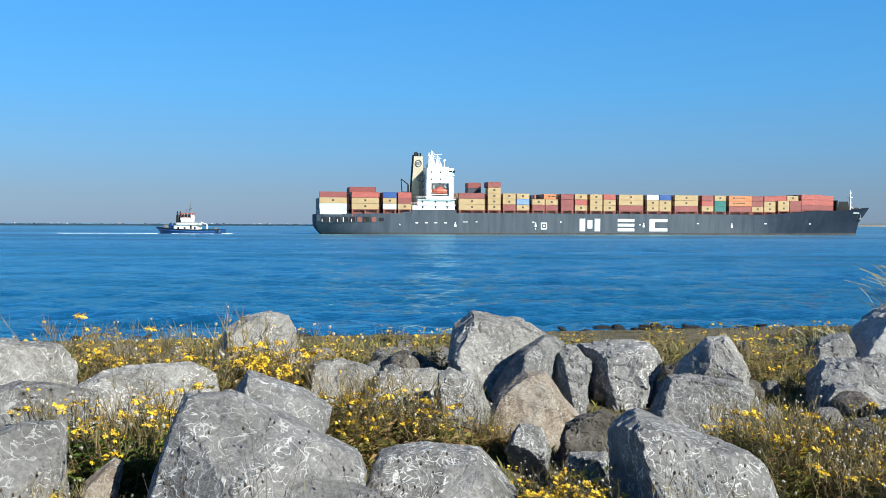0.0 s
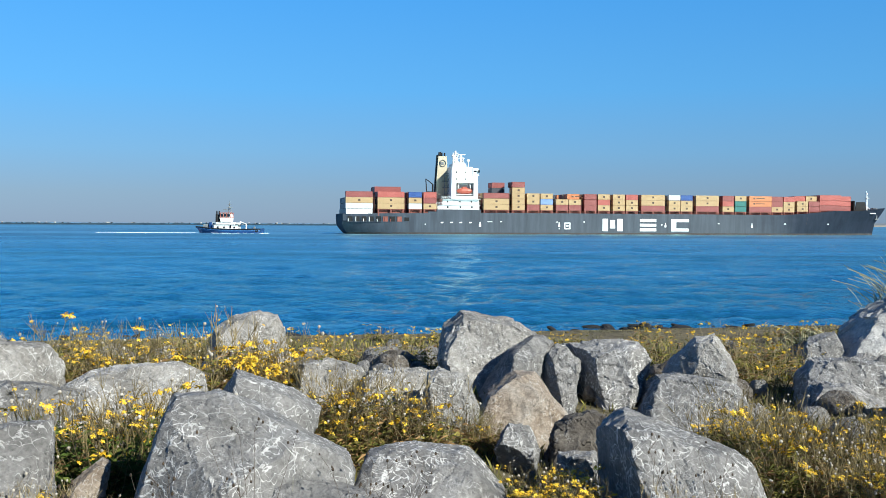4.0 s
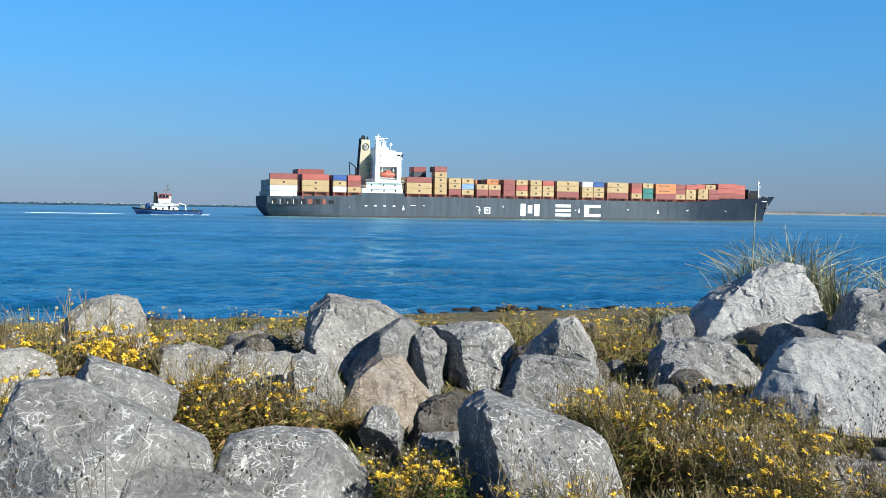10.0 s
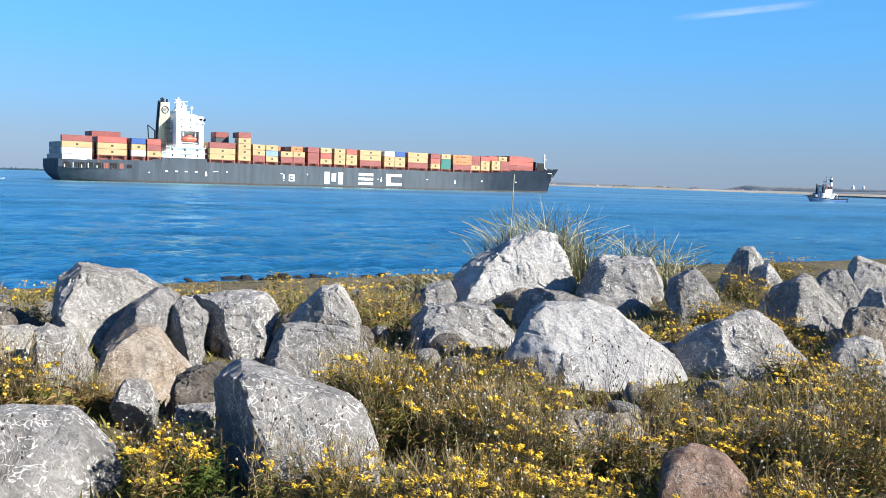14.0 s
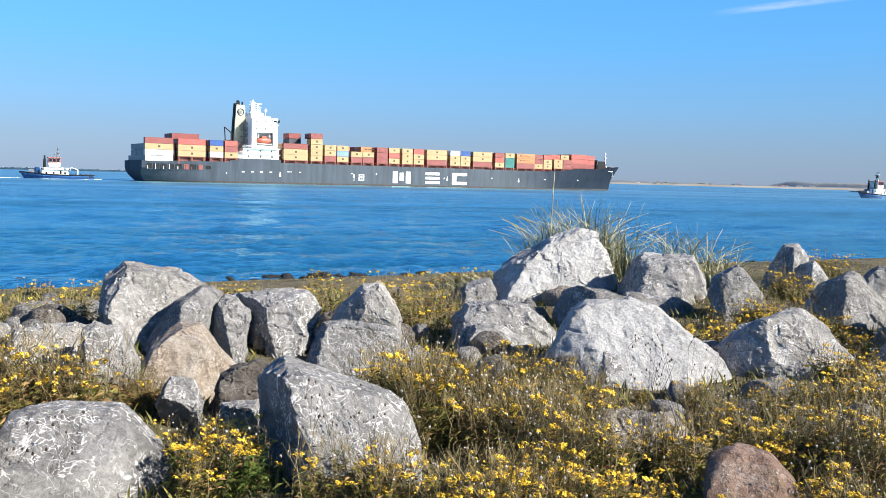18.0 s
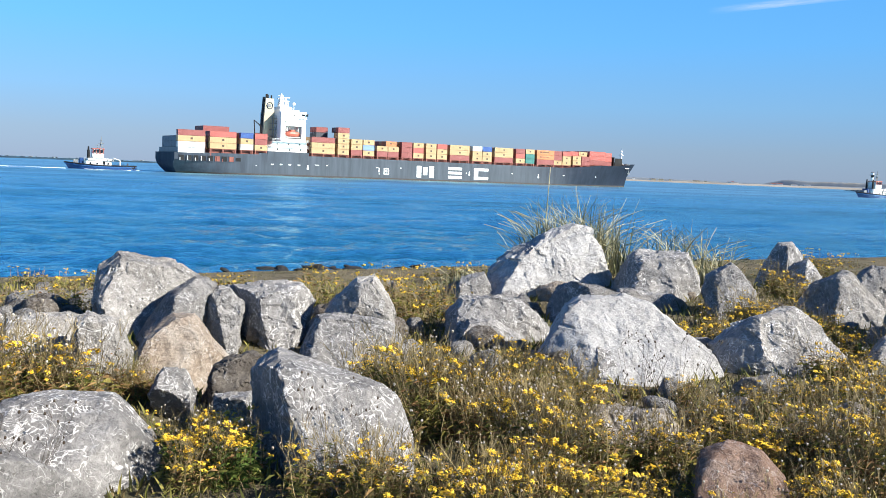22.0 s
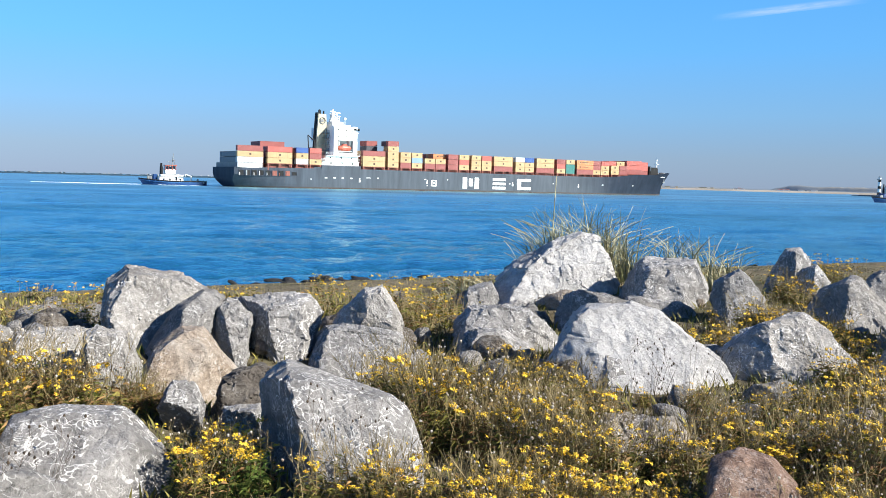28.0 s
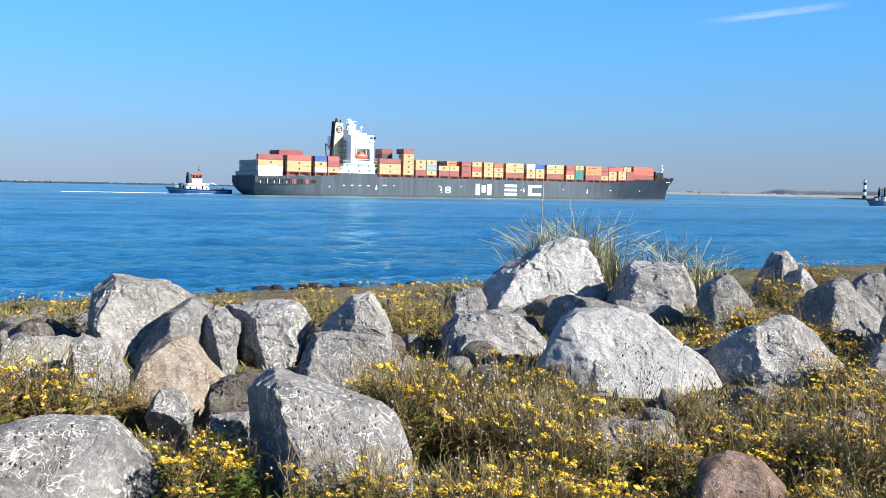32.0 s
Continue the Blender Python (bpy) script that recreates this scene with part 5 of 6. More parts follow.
    for s in (-1, 1):
        part("funnel", Build().box((4.4, s * 2.0 - 0.5, 4.5), (5.6, s * 2.0 + 0.5, 8.4), 0, 0.3, top=0.85).tube((5.0, s * 2.0, 8.3), (5.0, s * 2.0, 10.0), 0.35, 0.3, 8), [M_BLACK], t, "dark exhaust funnel")
    part("boat_deck", Build().box((-5.6, -3.7, 3.7), (6.9, 3.7, 3.9), 0, 0.8).box((-2.2, -3.2, 4.9), (4.4, 3.2, 5.1), 0, 0.5), M_GREY_PAINT, t)
    for s in (-1, 1):
        part("railing", Build().tube((-5.4, s * 3.6, 4.8), (6.6, s * 3.6, 4.8), 0.05, n=4).tube((-5.4, s * 3.6, 3.9), (-5.4, s * 3.6, 4.8), 0.05, n=4).tube((-1.5, s * 3.6, 3.9), (-1.5, s * 3.6, 4.8), 0.05, n=4).tube((2.5, s * 3.6, 3.9), (2.5, s * 3.6, 4.8), 0.05, n=4).tube((6.6, s * 3.6, 3.9), (6.6, s * 3.6, 4.8), 0.05, n=4), M_WHITE_PAINT, t)
        part("life_raft", Build().tube((-4.6, s * 2.9, 4.3), (-3.4, s * 2.9, 4.3), 0.4, n=8), M_WHITE_PAINT, t)
        part("sheer_strake", Build().loft([[(-15 + u * 30, s * (tug_half(u, 2) + 0.03), sheer(u) - dz) for u in us] for dz in ((0.45, 0.9) if s < 0 else (0.9, 0.45))]), M_TUG_SHEER, t, "lighter blue strake")
    part("winch_cover", Build().box((6.9, -2.2, 2.2), (9.0, 2.2, 4.9), 0, 0.5, top=0.8), M_TUG_BLUE, t)
    part("tow_winch", Build().tube((10.2, -1.6, 3.2), (10.2, 1.6, 3.2), 0.9, n=10).box((9.2, -1.9, 2.3), (11.2, -1.5, 4.0)).box((9.2, 1.5, 2.3), (11.2, 1.9, 4.0)), M_GREY_PAINT, t)
    part("crane", Build().tube((-8.2, 1.8, 1.5), (-8.2, 1.8, 4.2), 0.3).tube((-8.2, 1.8, 4.2), (-5.4, 1.8, 5.2), 0.2), M_WHITE_PAINT, t)
    part("bollard", Build().tube((-11.5, -0.9, 1.4), (-11.5, -0.9, 3.0), 0.25).tube((-11.5, 0.9, 1.4), (-11.5, 0.9, 3.0), 0.25).tube((-11.5, -1.3, 2.5), (-11.5, 1.3, 2.5), 0.2), M_GREY_PAINT, t)
    rr = Build()
    for x in np.arange(-13.5, 12, 2.0):
        for s in (-1, 1):
            u = (x + 15) / 30
            rr.tube((x, s * (tug_half(u, 2) - 0.3), sheer(u) - 0.3), (x, s * (tug_half(u, 2) - 0.3), sheer(u) + 0.7), 0.05, n=4)
    tagged(part("bulwark_stay", rr, M_TUG_BLUE, t), kind="stuff")
    return t


tug_astern = make_tug("blue and white harbour tug with an orange wheelhouse roof, under way")
tug_ahead = copy_thing(tug_astern, Matrix.Identity(4))
tagged(tug_ahead, "blue and white harbour tug waiting off the channel entrance")


def foam(name, spread, n, seed, label):
    """Broken white water: many small flat rafts of froth."""
    r, b = random.Random(seed), Build()
    for _ in range(n):
        x, y, s = spread(r)
        k = r.randint(5, 8)
        ring = [(x + s * 2.2 * math.cos(2 * math.pi * i / k) * r.uniform(0.6, 1.2), y + s * math.sin(2 * math.pi * i / k) * r.uniform(0.6, 1.2), 0.05 + r.uniform(0, 0.1)) for i in range(k)]
        low = [(p[0], p[1], -0.05) for p in ring]
        b.add(ring + low, [tuple(range(k))] + [(i, k + i, k + (i + 1) % k, (i + 1) % k) for i in range(k)])
    return tagged(new(name, b.mesh(name, M_FOAM)), label, "wake", kind="stuff")


wake_astern = foam("wake_foam", lambda r: (lambda d: (14 + d, r.gauss(0, 0.7 + d * 0.014), r.uniform(0.12, 0.42)))(46 * r.random() ** 1.1), 230, 3, "white streak of foam trailing the tug")
bow_wave = foam("bow_foam", lambda r: (-r.uniform(14.5, 17.5), r.gauss(0, 2.2), r.uniform(0.1, 0.4)), 70, 4, "white foam pushed up by the tug's stern")
side_foam = foam("side_foam", lambda r: (r.uniform(-14, 8), 5.1 + abs(r.gauss(0, 0.3)), r.uniform(0.08, 0.25)), 60, 8, "thin foam along the tug's side")

# ---- far shore ----
# low stone breakwater across the channel mouth
rng = random.Random(21)
bk = Build()
p0, p1, n = Vector((-900, 1250, 0)), Vector((330, 1950, 0)), 260
across = (p1 - p0).normalized().cross(Vector((0, 0, 1)))
rows = []
for k in range(n + 1):
    c = p0.lerp(p1, k / n)
    top = 2.9 + rng.uniform(-0.5, 0.6)
    rows.append([c - across * 9 + Vector((0, 0, -1)), c - across * rng.uniform(2, 4) + Vector((0, 0, top)), c + across * 3 + Vector((0, 0, top)), c + across * 9 + Vector((0, 0, -1))])
bk.loft([[tuple(p) for p in r] for r in rows])
far_dam = tagged(new("breakwater_dam", bk.mesh("breakwater_dam", M_DAM)), "long low breakwater on the horizon, its dark stone tinted with haze", "breakwater", kind="structure")
for k in range(90):
    c = p0.lerp(p1, rng.random())
    s = rng.uniform(0.8, 2.0)
    ob = new("armour_stone", shore_meshes[k % 6])
    ob.matrix_world = pose(c.x, c.y, 2.7 + 0.3 * s, rng.uniform(0, 40), 0, rng.uniform(0, 360)) @ Matrix.Diagonal((s * 2.2, s * 2.2, s * 1.3, 1))
    ob.parent = far_dam
pale_meshes = [rock_mesh([(a + rng.uniform(-15, 15), rng.uniform(0.35, 0.5)) for a in range(0, 360, 60)], 950 + k, 3, M_WHITE) for k in range(3)]
for k in range(46):
    c = p0.lerp(p1, rng.random()) - across * 2
    s = rng.uniform(2.0, 4.2)
    ob = new("pale_block", pale_meshes[k % 3])
    ob.matrix_world = pose(c.x, c.y, 2.8 + 0.2 * s, rng.uniform(0, 30), 0, rng.uniform(0, 360)) @ Matrix.Diagonal((s, s, s * 0.7, 1))
    ob.parent = far_dam


def polar(az, d, z=0.0):
    return Vector((d * math.sin(radians(az)), d * math.cos(radians(az)), z))


# sandy coast with dunes, beyond the bow
def coast(name, az0, az1, d0, d1, top, mat, label, seed, base=-1.0, depth=60.0):
    r, rows, n = random.Random(seed), [], 160
    for k in range(n + 1):
        f = k / n
        az, d = az0 + (az1 - az0) * f, d0 + (d1 - d0) * f
        h = top(f) * (0.9 + 0.2 * noise.noise((f * 14, seed, 0)) + 0.05 * noise.noise((f * 70, seed, 3)))
        rows.append([tuple(polar(az, d, base)), tuple(polar(az, d + depth * 0.5, max(0.4, h * 0.75))), tuple(polar(az, d + depth, max(0.5, h))), tuple(polar(az, d + depth * 3, max(0.5, h)))])
    b = Build()
    b.loft([row[::-1] for row in rows])
    return tagged(new(name, b.mesh(name, mat, True)), label, "coast", kind="structure")


coast("beach", 22, 56, 3600, 2300, lambda f: 6.0, M_SAND, "pale sand beach along the far coast", 31)
coast("dune_row", 24, 56, 3740, 2480, lambda f: 12 + 4 * math.sin(f * 9), M_DUNE, "low scrub behind the beach, haze in its colour", 32)
coast("dune_ridge", 39.0, 56, 3900, 3000, lambda f: 29 * min(1, f * 12) ** 0.7 * (1 - 0.25 * f), M_DUNE, "long dune ridge, haze in its colour", 33)
rng = random.Random(44)
for k in range(26):
    az = rng.uniform(25.5, 45)
    d = 3600 - (az - 22) * 38 + 62
    w, h = rng.uniform(8, 24), rng.uniform(3, 6)
    t = thing("beach_building", "small pale building on the far beach", "building", "buildings on the far beach", at=Matrix.Translation(polar(az, d, 4.5)) @ pose(0, 0, 0, 0, 0, -az))
    part("wall", Build().box((-w / 2, 0, 0), (w / 2, 10, h)), M_WHITE_PAINT if k % 3 else M_CREAM, t)
    part("roof", Build().box((-w / 2 - 0.5, -0.5, h), (w / 2 + 0.5, 10.5, h + 1.8), top=0.55), M_DECK_RED if k % 6 == 1 else M_GREY_PAINT, t)
for az, z0 in ((46.2, 20), (46.75, 19)):
    t = thing("storage_tank", "white round tank behind the dunes", "tank", "tanks behind the dunes", at=Matrix.Translation(polar(az, 3700, 0)))
    part("shell", Build().tube((0, 0, 0), (0, 0, z0 + 14), 5.0, 5.0, 14), M_WHITE_PAINT, t)
    part("roof", Build().tube((0, 0, z0 + 14), (0, 0, z0 + 17), 4.5, 1.0, 14), M_WHITE_PAINT, t)
# the jetty and its banded beacon
JA = 45.05
jb2 = Build()
a, b = polar(43.6, 1560), polar(52, 1340)
ac = (b - a).normalized().cross(Vector((0, 0, 1)))
rows = []
for k in range(81):
    c = a.lerp(b, k / 80)
    h = min(1.9, 0.2 + k * 0.25) + rng.uniform(-0.3, 0.3)
    rows.append([tuple(c - ac * 10 + Vector((0, 0, -1))), tuple(c - ac * 4 + Vector((0, 0, h))), tuple(c + ac * 4 + Vector((0, 0, h))), tuple(c + ac * 10 + Vector((0, 0, -1)))])
jb2.loft(rows)
tagged(new("jetty", jb2.mesh("jetty", M_DAM)), "low dark stone jetty tinted with haze", "jetty", kind="structure")
bc = thing("harbour_beacon", "tall beacon tower with black and white bands", "beacon", at=Matrix.Translation(polar(JA, 1505, 1.5)))
for k, (z0, z1, m) in enumerate(((0, 5, M_BLACK), (5, 10, M_WHITE_PAINT), (10, 14, M_BLACK), (14, 20, M_WHITE_PAINT), (20, 23, M_BLACK))):
    part("band", Build().tube((0, 0, z0), (0, 0, z1), 2.6 - 0.03 * z0, 2.6 - 0.03 * z1, 14), m, bc)
part("gallery", Build().tube((0, 0, 23), (0, 0, 24), 3.8, 4.2, 14).tube((0, 0, 27.2), (0, 0, 28.4), 3.2, 0.8, 14), M_GREY_PAINT, bc)
part("lantern", Build().tube((0, 0, 24), (0, 0, 27.2), 2.0, 2.0, 12), M_WHITE_PAINT, bc)

# a thin streak of high cloud
cl = Build()
cl.loft([[(x, 0.02 * math.cos(3 * x), z + 0.25 * (1 - x * x)) for x in np.linspace(-1, 1, 25)] for z in np.linspace(1, -1, 7)])
cloud = tagged(new("backdrop_cloud", cl.mesh("backdrop_cloud", M_CLOUD, True)), "thin white streak of high cloud", "cloud", kind="structure")
cloud.matrix_world = Matrix.Translation(polar(39.85, 4300, 4300 * math.tan(radians(10.35)))) @ pose(0, 0, 0, 0, -5.2, -39.6) @ Matrix.Diagonal((330, 20, 21, 1))


# ---- plants ----
def stalk(b, pts, r, mi=0):
    """A thin three-sided stem along points."""
    rows = []
    for k, p in enumerate(pts):
        rr = r * (1 - 0.6 * k / max(1, len(pts) - 1))
        rows.append([(p[0] + rr * math.cos(a), p[1] + rr * math.sin(a), p[2]) for a in (0, 2.1, 4.2)])
    b.loft(rows, True, mi)


def leaf(b, p, d, length, width, droop=0.3, mi=0):
    """A narrow folded leaf: two facets each side of its midrib."""
    d = Vector(d).normalized()
    s = d.cross(Vector((0, 0, 1)))
    s = s.normalized() * width if s.length > 0.01 else Vector((width, 0, 0))
    p = Vector(p)
    m, e = p + d * length * 0.5 + Vector((0, 0, -width * 0.4)), p + d * length - Vector((0, 0, droop * length))
    b.add([p, m + s, e, m - s], [(0, 1, 2), (0, 2, 3)], mi)


def flower(b, p, size, r, tilt=0.9):
    """A daisy-like head: a raised disc ringed by petals."""
    n = Vector((r.uniform(-tilt, tilt), r.uniform(-tilt, tilt), 1)).normalized()
    q = n.to_track_quat("Z", "Y")
    p, k = Vector(p), 5
    ring = [p + q @ Vector((size * 0.42 * math.cos(2 * math.pi * i / k), size * 0.42 * math.sin(2 * math.pi * i / k), 0)) for i in range(k)]
    b.add(ring + [p + q @ Vector((0, 0, size * 0.25))], [(i, (i + 1) % k, k) for i in range(k)])
    for i in range(k):
        a, sag = 2 * math.pi * (i + r.uniform(0.35, 0.65)) / k, r.uniform(-0.45, 0.1)
        c, s = math.cos(a), math.sin(a)
        reach = r.uniform(0.8, 1.1)
        tip = [Vector((0.35 * c - 0.2 * s, 0.35 * s + 0.2 * c, 0)), Vector((0.35 * c + 0.2 * s, 0.35 * s - 0.2 * c, 0)), Vector((reach * c + 0.36 * s, reach * s - 0.36 * c, sag)), Vector((reach * c - 0.36 * s, reach * s + 0.36 * c, sag))]
        b.add([p + q @ (v * size) for v in tip], [(0, 1, 2, 3)])


def make_weed(seed, height, stems, blooms, leaves, dry, seeds, green=False):
    """Ragwort: a spreading clump of branching stems with narrow leaves and flower heads at the tips."""
    r = random.Random(seed)
    st, fl, sd = Build(), Build(), Build()
    lf = st
    for _ in range(stems):
        a, lean = r.uniform(0, 2 * math.pi), r.uniform(0.05, 0.55)
        h = height * r.uniform(0.55, 1.1)
        x0, y0 = r.gauss(0, 0.10), r.gauss(0, 0.10)
        pts = []
        for k in range(5):
            f = k / 4
            pts.append((x0 + math.cos(a) * lean * h * f ** 1.4 + r.gauss(0, 0.012), y0 + math.sin(a) * lean * h * f ** 1.4 + r.gauss(0, 0.012), -0.05 + h * f))
        stalk(st, pts, 0.0035)
        for _ in range(leaves):
            f = 0.02 + 0.76 * r.random()
            i = min(3, int(f * 4))
            p = Vector(pts[i]).lerp(Vector(pts[i + 1]), f * 4 - i)
            b = r.uniform(0, 2 * math.pi)
            leaf(lf, p, (math.cos(b), math.sin(b), r.uniform(-0.2, 1.0)), r.uniform(0.03, 0.085), r.uniform(0.0016, 0.0034), r.uniform(0, 0.5), 2 if r.random() < dry else 1)
        tip = Vector(pts[-1])
        if r.random() < blooms * 0.95:
            # a loose flat-topped corymb
            for _ in range(r.randint(4, 9)):
                b, w = r.uniform(0, 2 * math.pi), 0.05 * math.sqrt(r.random())
                q = tip + Vector((math.cos(b) * w, math.sin(b) * w, r.uniform(0.005, 0.035)))
                stalk(st, [Vector(pts[3]).lerp(tip, 0.8), q], 0.0016)
                flower(fl, q, r.uniform(0.014, 0.023), r)
        else:
            for _ in range(r.randint(2, 5)):
                b = r.uniform(0, 2 * math.pi)
                q = tip + Vector((math.cos(b) * r.uniform(0.01, 0.07), math.sin(b) * r.uniform(0.01, 0.07), r.uniform(0.0, 0.07)))
                stalk(st, [Vector(pts[3]).lerp(tip, 0.6), q], 0.0018)
                w = r.random()
                if w < seeds:
                    k = r.uniform(0.006, 0.012)
                    sd.tube(q, q + Vector((0, 0, k * 1.0)), k * 0.55, k, 6).tube(q + Vector((0, 0, k * 1.0)), q + Vector((0, 0, k * 1.8)), k, k * 0.5, 6)
                elif w < seeds + 0.06 and blooms > 0.05:
                    flower(fl, q, r.uniform(0.011, 0.017), r)
    # the leafy foot of the clump
    for _ in range(stems * 10):
        a, d = r.uniform(0, 2 * math.pi), abs(r.gauss(0, 0.12))
        p = (math.cos(a) * d, math.sin(a) * d, height * r.uniform(0.0, 0.45))
        b = r.uniform(0, 2 * math.pi)
        leaf(lf, p, (math.cos(b), math.sin(b), r.uniform(-0.1, 0.9)), r.uniform(0.05, 0.12), r.uniform(0.002, 0.0042), r.uniform(0.1, 0.6), 2 if r.random() < dry * 0.6 else 1)
    t = new("weed")
    tagged(part("foliage", st, [M_STEM, M_LEAF_GREEN if green else M_LEAF, M_LEAF_DRY], t), kind="stuff")
    if fl.f:
        tagged(part("bloom", fl, M_YELLOW, t, "small yellow flower heads"), kind="stuff")
    if sd.f:
        tagged(part("seed_head", sd, M_SEED, t, "pale dry seed heads"), kind="stuff")
    return t


WEEDS = [
    make_weed(1, 0.62, 34, 0.17, 24, 0.3, 0.06), make_weed(2, 0.55, 36, 0.10, 24, 0.5, 0.08), make_weed(3, 0.68, 32, 0.22, 24, 0.25, 0.05),
    make_weed(4, 0.48, 38, 0.03, 20, 0.7, 0.14), make_weed(5, 0.42, 36, 0.22, 20, 0.35, 0.05), make_weed(6, 0.5, 30, 0.17, 28, 0.05, 0.04, True),
]
WEED_LABEL = ["yellow flowering ragwort clump among the boulders", "half dried ragwort clump with yellow flowers", "tall ragwort clump covered in yellow flowers", "withered brown ragwort clump gone to seed", "low ragwort clump thick with yellow flowers", "fresh green ragwort clump with a few flowers"]
used = set()


def weed(k, x, y, size, turn):
    m = pose(x, y, ground_height(x, y) - 0.03, 0, 0, turn)
    if k not in used:
        used.add(k)
        ob = WEEDS[k]
        ob.matrix_basis = m @ Matrix.Diagonal((size, size, size, 1))
    else:
        ob = copy_thing(WEEDS[k], m)
        ob.scale = (size, size, size)
    ob.name = "ragwort_plant"
    tagged(ob, WEED_LABEL[k], "plant", "ragwort on the dike")


prng = random.Random(77)


def patch(cx, cy, rx, ry, n, size, kinds):
    for _ in range(n):
        a, r = prng.uniform(0, 2 * math.pi), math.sqrt(prng.random())
        weed(prng.choice(kinds), cx + rx * r * math.cos(a), cy + ry * r * math.sin(a), size * prng.uniform(0.75, 1.2), prng.uniform(0, 360))


patch(-2.28, 6.51, 0.36, 0.4, 11, 1.3, [5, 1, 0, 5])
patch(-3.63, 9.53, 0.56, 0.6, 10, 1.2, [0, 2, 4])
patch(-2.89, 9.78, 0.47, 0.6, 9, 1.3, [1, 0, 3])
patch(-1.7, 9.04, 0.36, 0.5, 14, 1.4, [0, 1, 4])
patch(-0.62, 7.57, 0.35, 0.35, 11, 1.05, [4, 0, 1])
patch(-0.11, 7.5, 0.14, 0.3, 3, 1.0, [3, 1])
patch(0.32, 7.79, 0.17, 0.3, 4, 0.8, [3])
patch(-1.14, 4.87, 0.17, 0.2, 3, 0.8, [3, 1])
patch(0.78, 5.85, 0.18, 0.3, 5, 0.75, [5, 5, 0])
patch(-2.19, 4.94, 0.20, 0.3, 4, 0.8, [3, 1])
patch(-1.86, 4.96, 0.19, 0.2, 3, 0.7, [3, 4])
patch(2.33, 7.65, 0.29, 0.3, 6, 0.65, [1, 3, 4])
patch(2.36, 6.82, 0.31, 0.45, 13, 0.95, [0, 1, 2])
patch(2.67, 6.18, 0.41, 0.6, 18, 0.95, [1, 3, 0, 2, 3])
patch(3.74, 7.45, 0.40, 0.4, 9, 0.65, [2, 0])
patch(2.87, 5.65, 0.35, 0.4, 13, 0.85, [1, 0, 4, 3, 3])
patch(3.93, 6.56, 0.32, 0.4, 9, 0.7, [3, 1, 0])
patch(1.44, 4.91, 0.34, 0.2, 7, 0.75, [1, 4, 0])
patch(0.87, 5.53, 0.24, 0.3, 7, 0.75, [5, 5, 4])
patch(2.06, 4.59, 0.30, 0.25, 9, 0.7, [4, 0, 1])
patch(2.49, 4.5, 0.40, 0.25, 14, 0.85, [4, 4, 0, 1])
patch(4.76, 6.75, 0.45, 0.2, 4, 0.45, [3, 1])
patch(5.16, 6.08, 0.39, 0.4, 7, 0.55, [1, 3, 2])
patch(4.7, 4.75, 0.28, 0.4, 10, 0.9, [1, 0, 3, 3])
patch(3.93, 3.82, 0.20, 0.4, 7, 0.7, [4, 1, 0])
patch(4.56, 5.66, 0.26, 0.3, 5, 0.7, [3, 1])
patch(5.62, 6.21, 0.46, 0.3, 5, 0.55, [5, 1])
patch(9.06, 10.24, 0.41, 0.5, 6, 0.75, [4, 0])
patch(7.36, 9.05, 0.42, 0.5, 8, 0.8, [4, 0, 1])
patch(7.93, 8.84, 0.43, 0.6, 8, 0.75, [4, 0, 1])
patch(6.05, 5.38, 0.29, 0.3, 8, 0.8, [4, 1, 3])
patch(6.77, 6.92, 0.29, 0.3, 5, 0.7, [4, 1])
patch(3.33, 3.95, 0.22, 0.12, 4, 0.5, [1, 4])
patch(3.19, 4.44, 0.23, 0.2, 8, 0.55, [4, 1])
patch(6.9, 6.22, 0.34, 0.4, 7, 0.75, [4, 1, 0])
patch(6.31, 8.59, 0.19, 0.4, 4, 0.8, [4, 1])
patch(7.68, 7.7, 0.39, 1.2, 12, 0.8, [4, 5, 0])
patch(6.6, 8.38, 0.26, 0.5, 4, 0.8, [4,1])
patch(5.95, 5.47, 0.29, 1, 8, 0.9, [0, 1, 4])
patch(5.0, 4.6, 0.35, 0.35, 7, 0.7, [1, 0, 3])
patch(3.3, 5.0, 0.5, 0.25, 9, 0.75, [1, 0, 4])
patch(4.25, 4.9, 0.3, 0.3, 6, 0.7, [0, 4, 1])
patch(3.1, 5.3, 0.3, 0.2, 5, 0.7, [2, 1])


# the far weeds on the crest of the dike: centre, reach, how many, size
CREST = [
    (3.97, 11.64, 0.82, 0.8, 14, 0.85),
    (3.21, 12.6, 0.48, 0.8, 5, 0.7),
    (-1.4, 12.52, 0.61, 1.2, 9, 0.6),
    (-0.32, 12.3, 0.37, 1, 5, 0.6),
    (-4.74, 11.02, 0.66, 1, 7, 0.7),
    (3.99, 11.13, 0.5, 1, 9, 0.8),
    (14.81, 15, 0.9, 1.6, 10, 0.9),
    (12.2, 15.6, 2.6, 1.5, 26, 0.6),
    (9.6, 13.6, 0.9, 0.8, 9, 0.6),
    (1.6, 14.2, 2.2, 0.7, 10, 0.4),
    (-3.6, 13, 1.6, 0.8, 16, 0.6),
    (5, 15, 2, 1, 9, 0.42),
    (-0.5, 14.5, 2, 1, 6, 0.4),
]


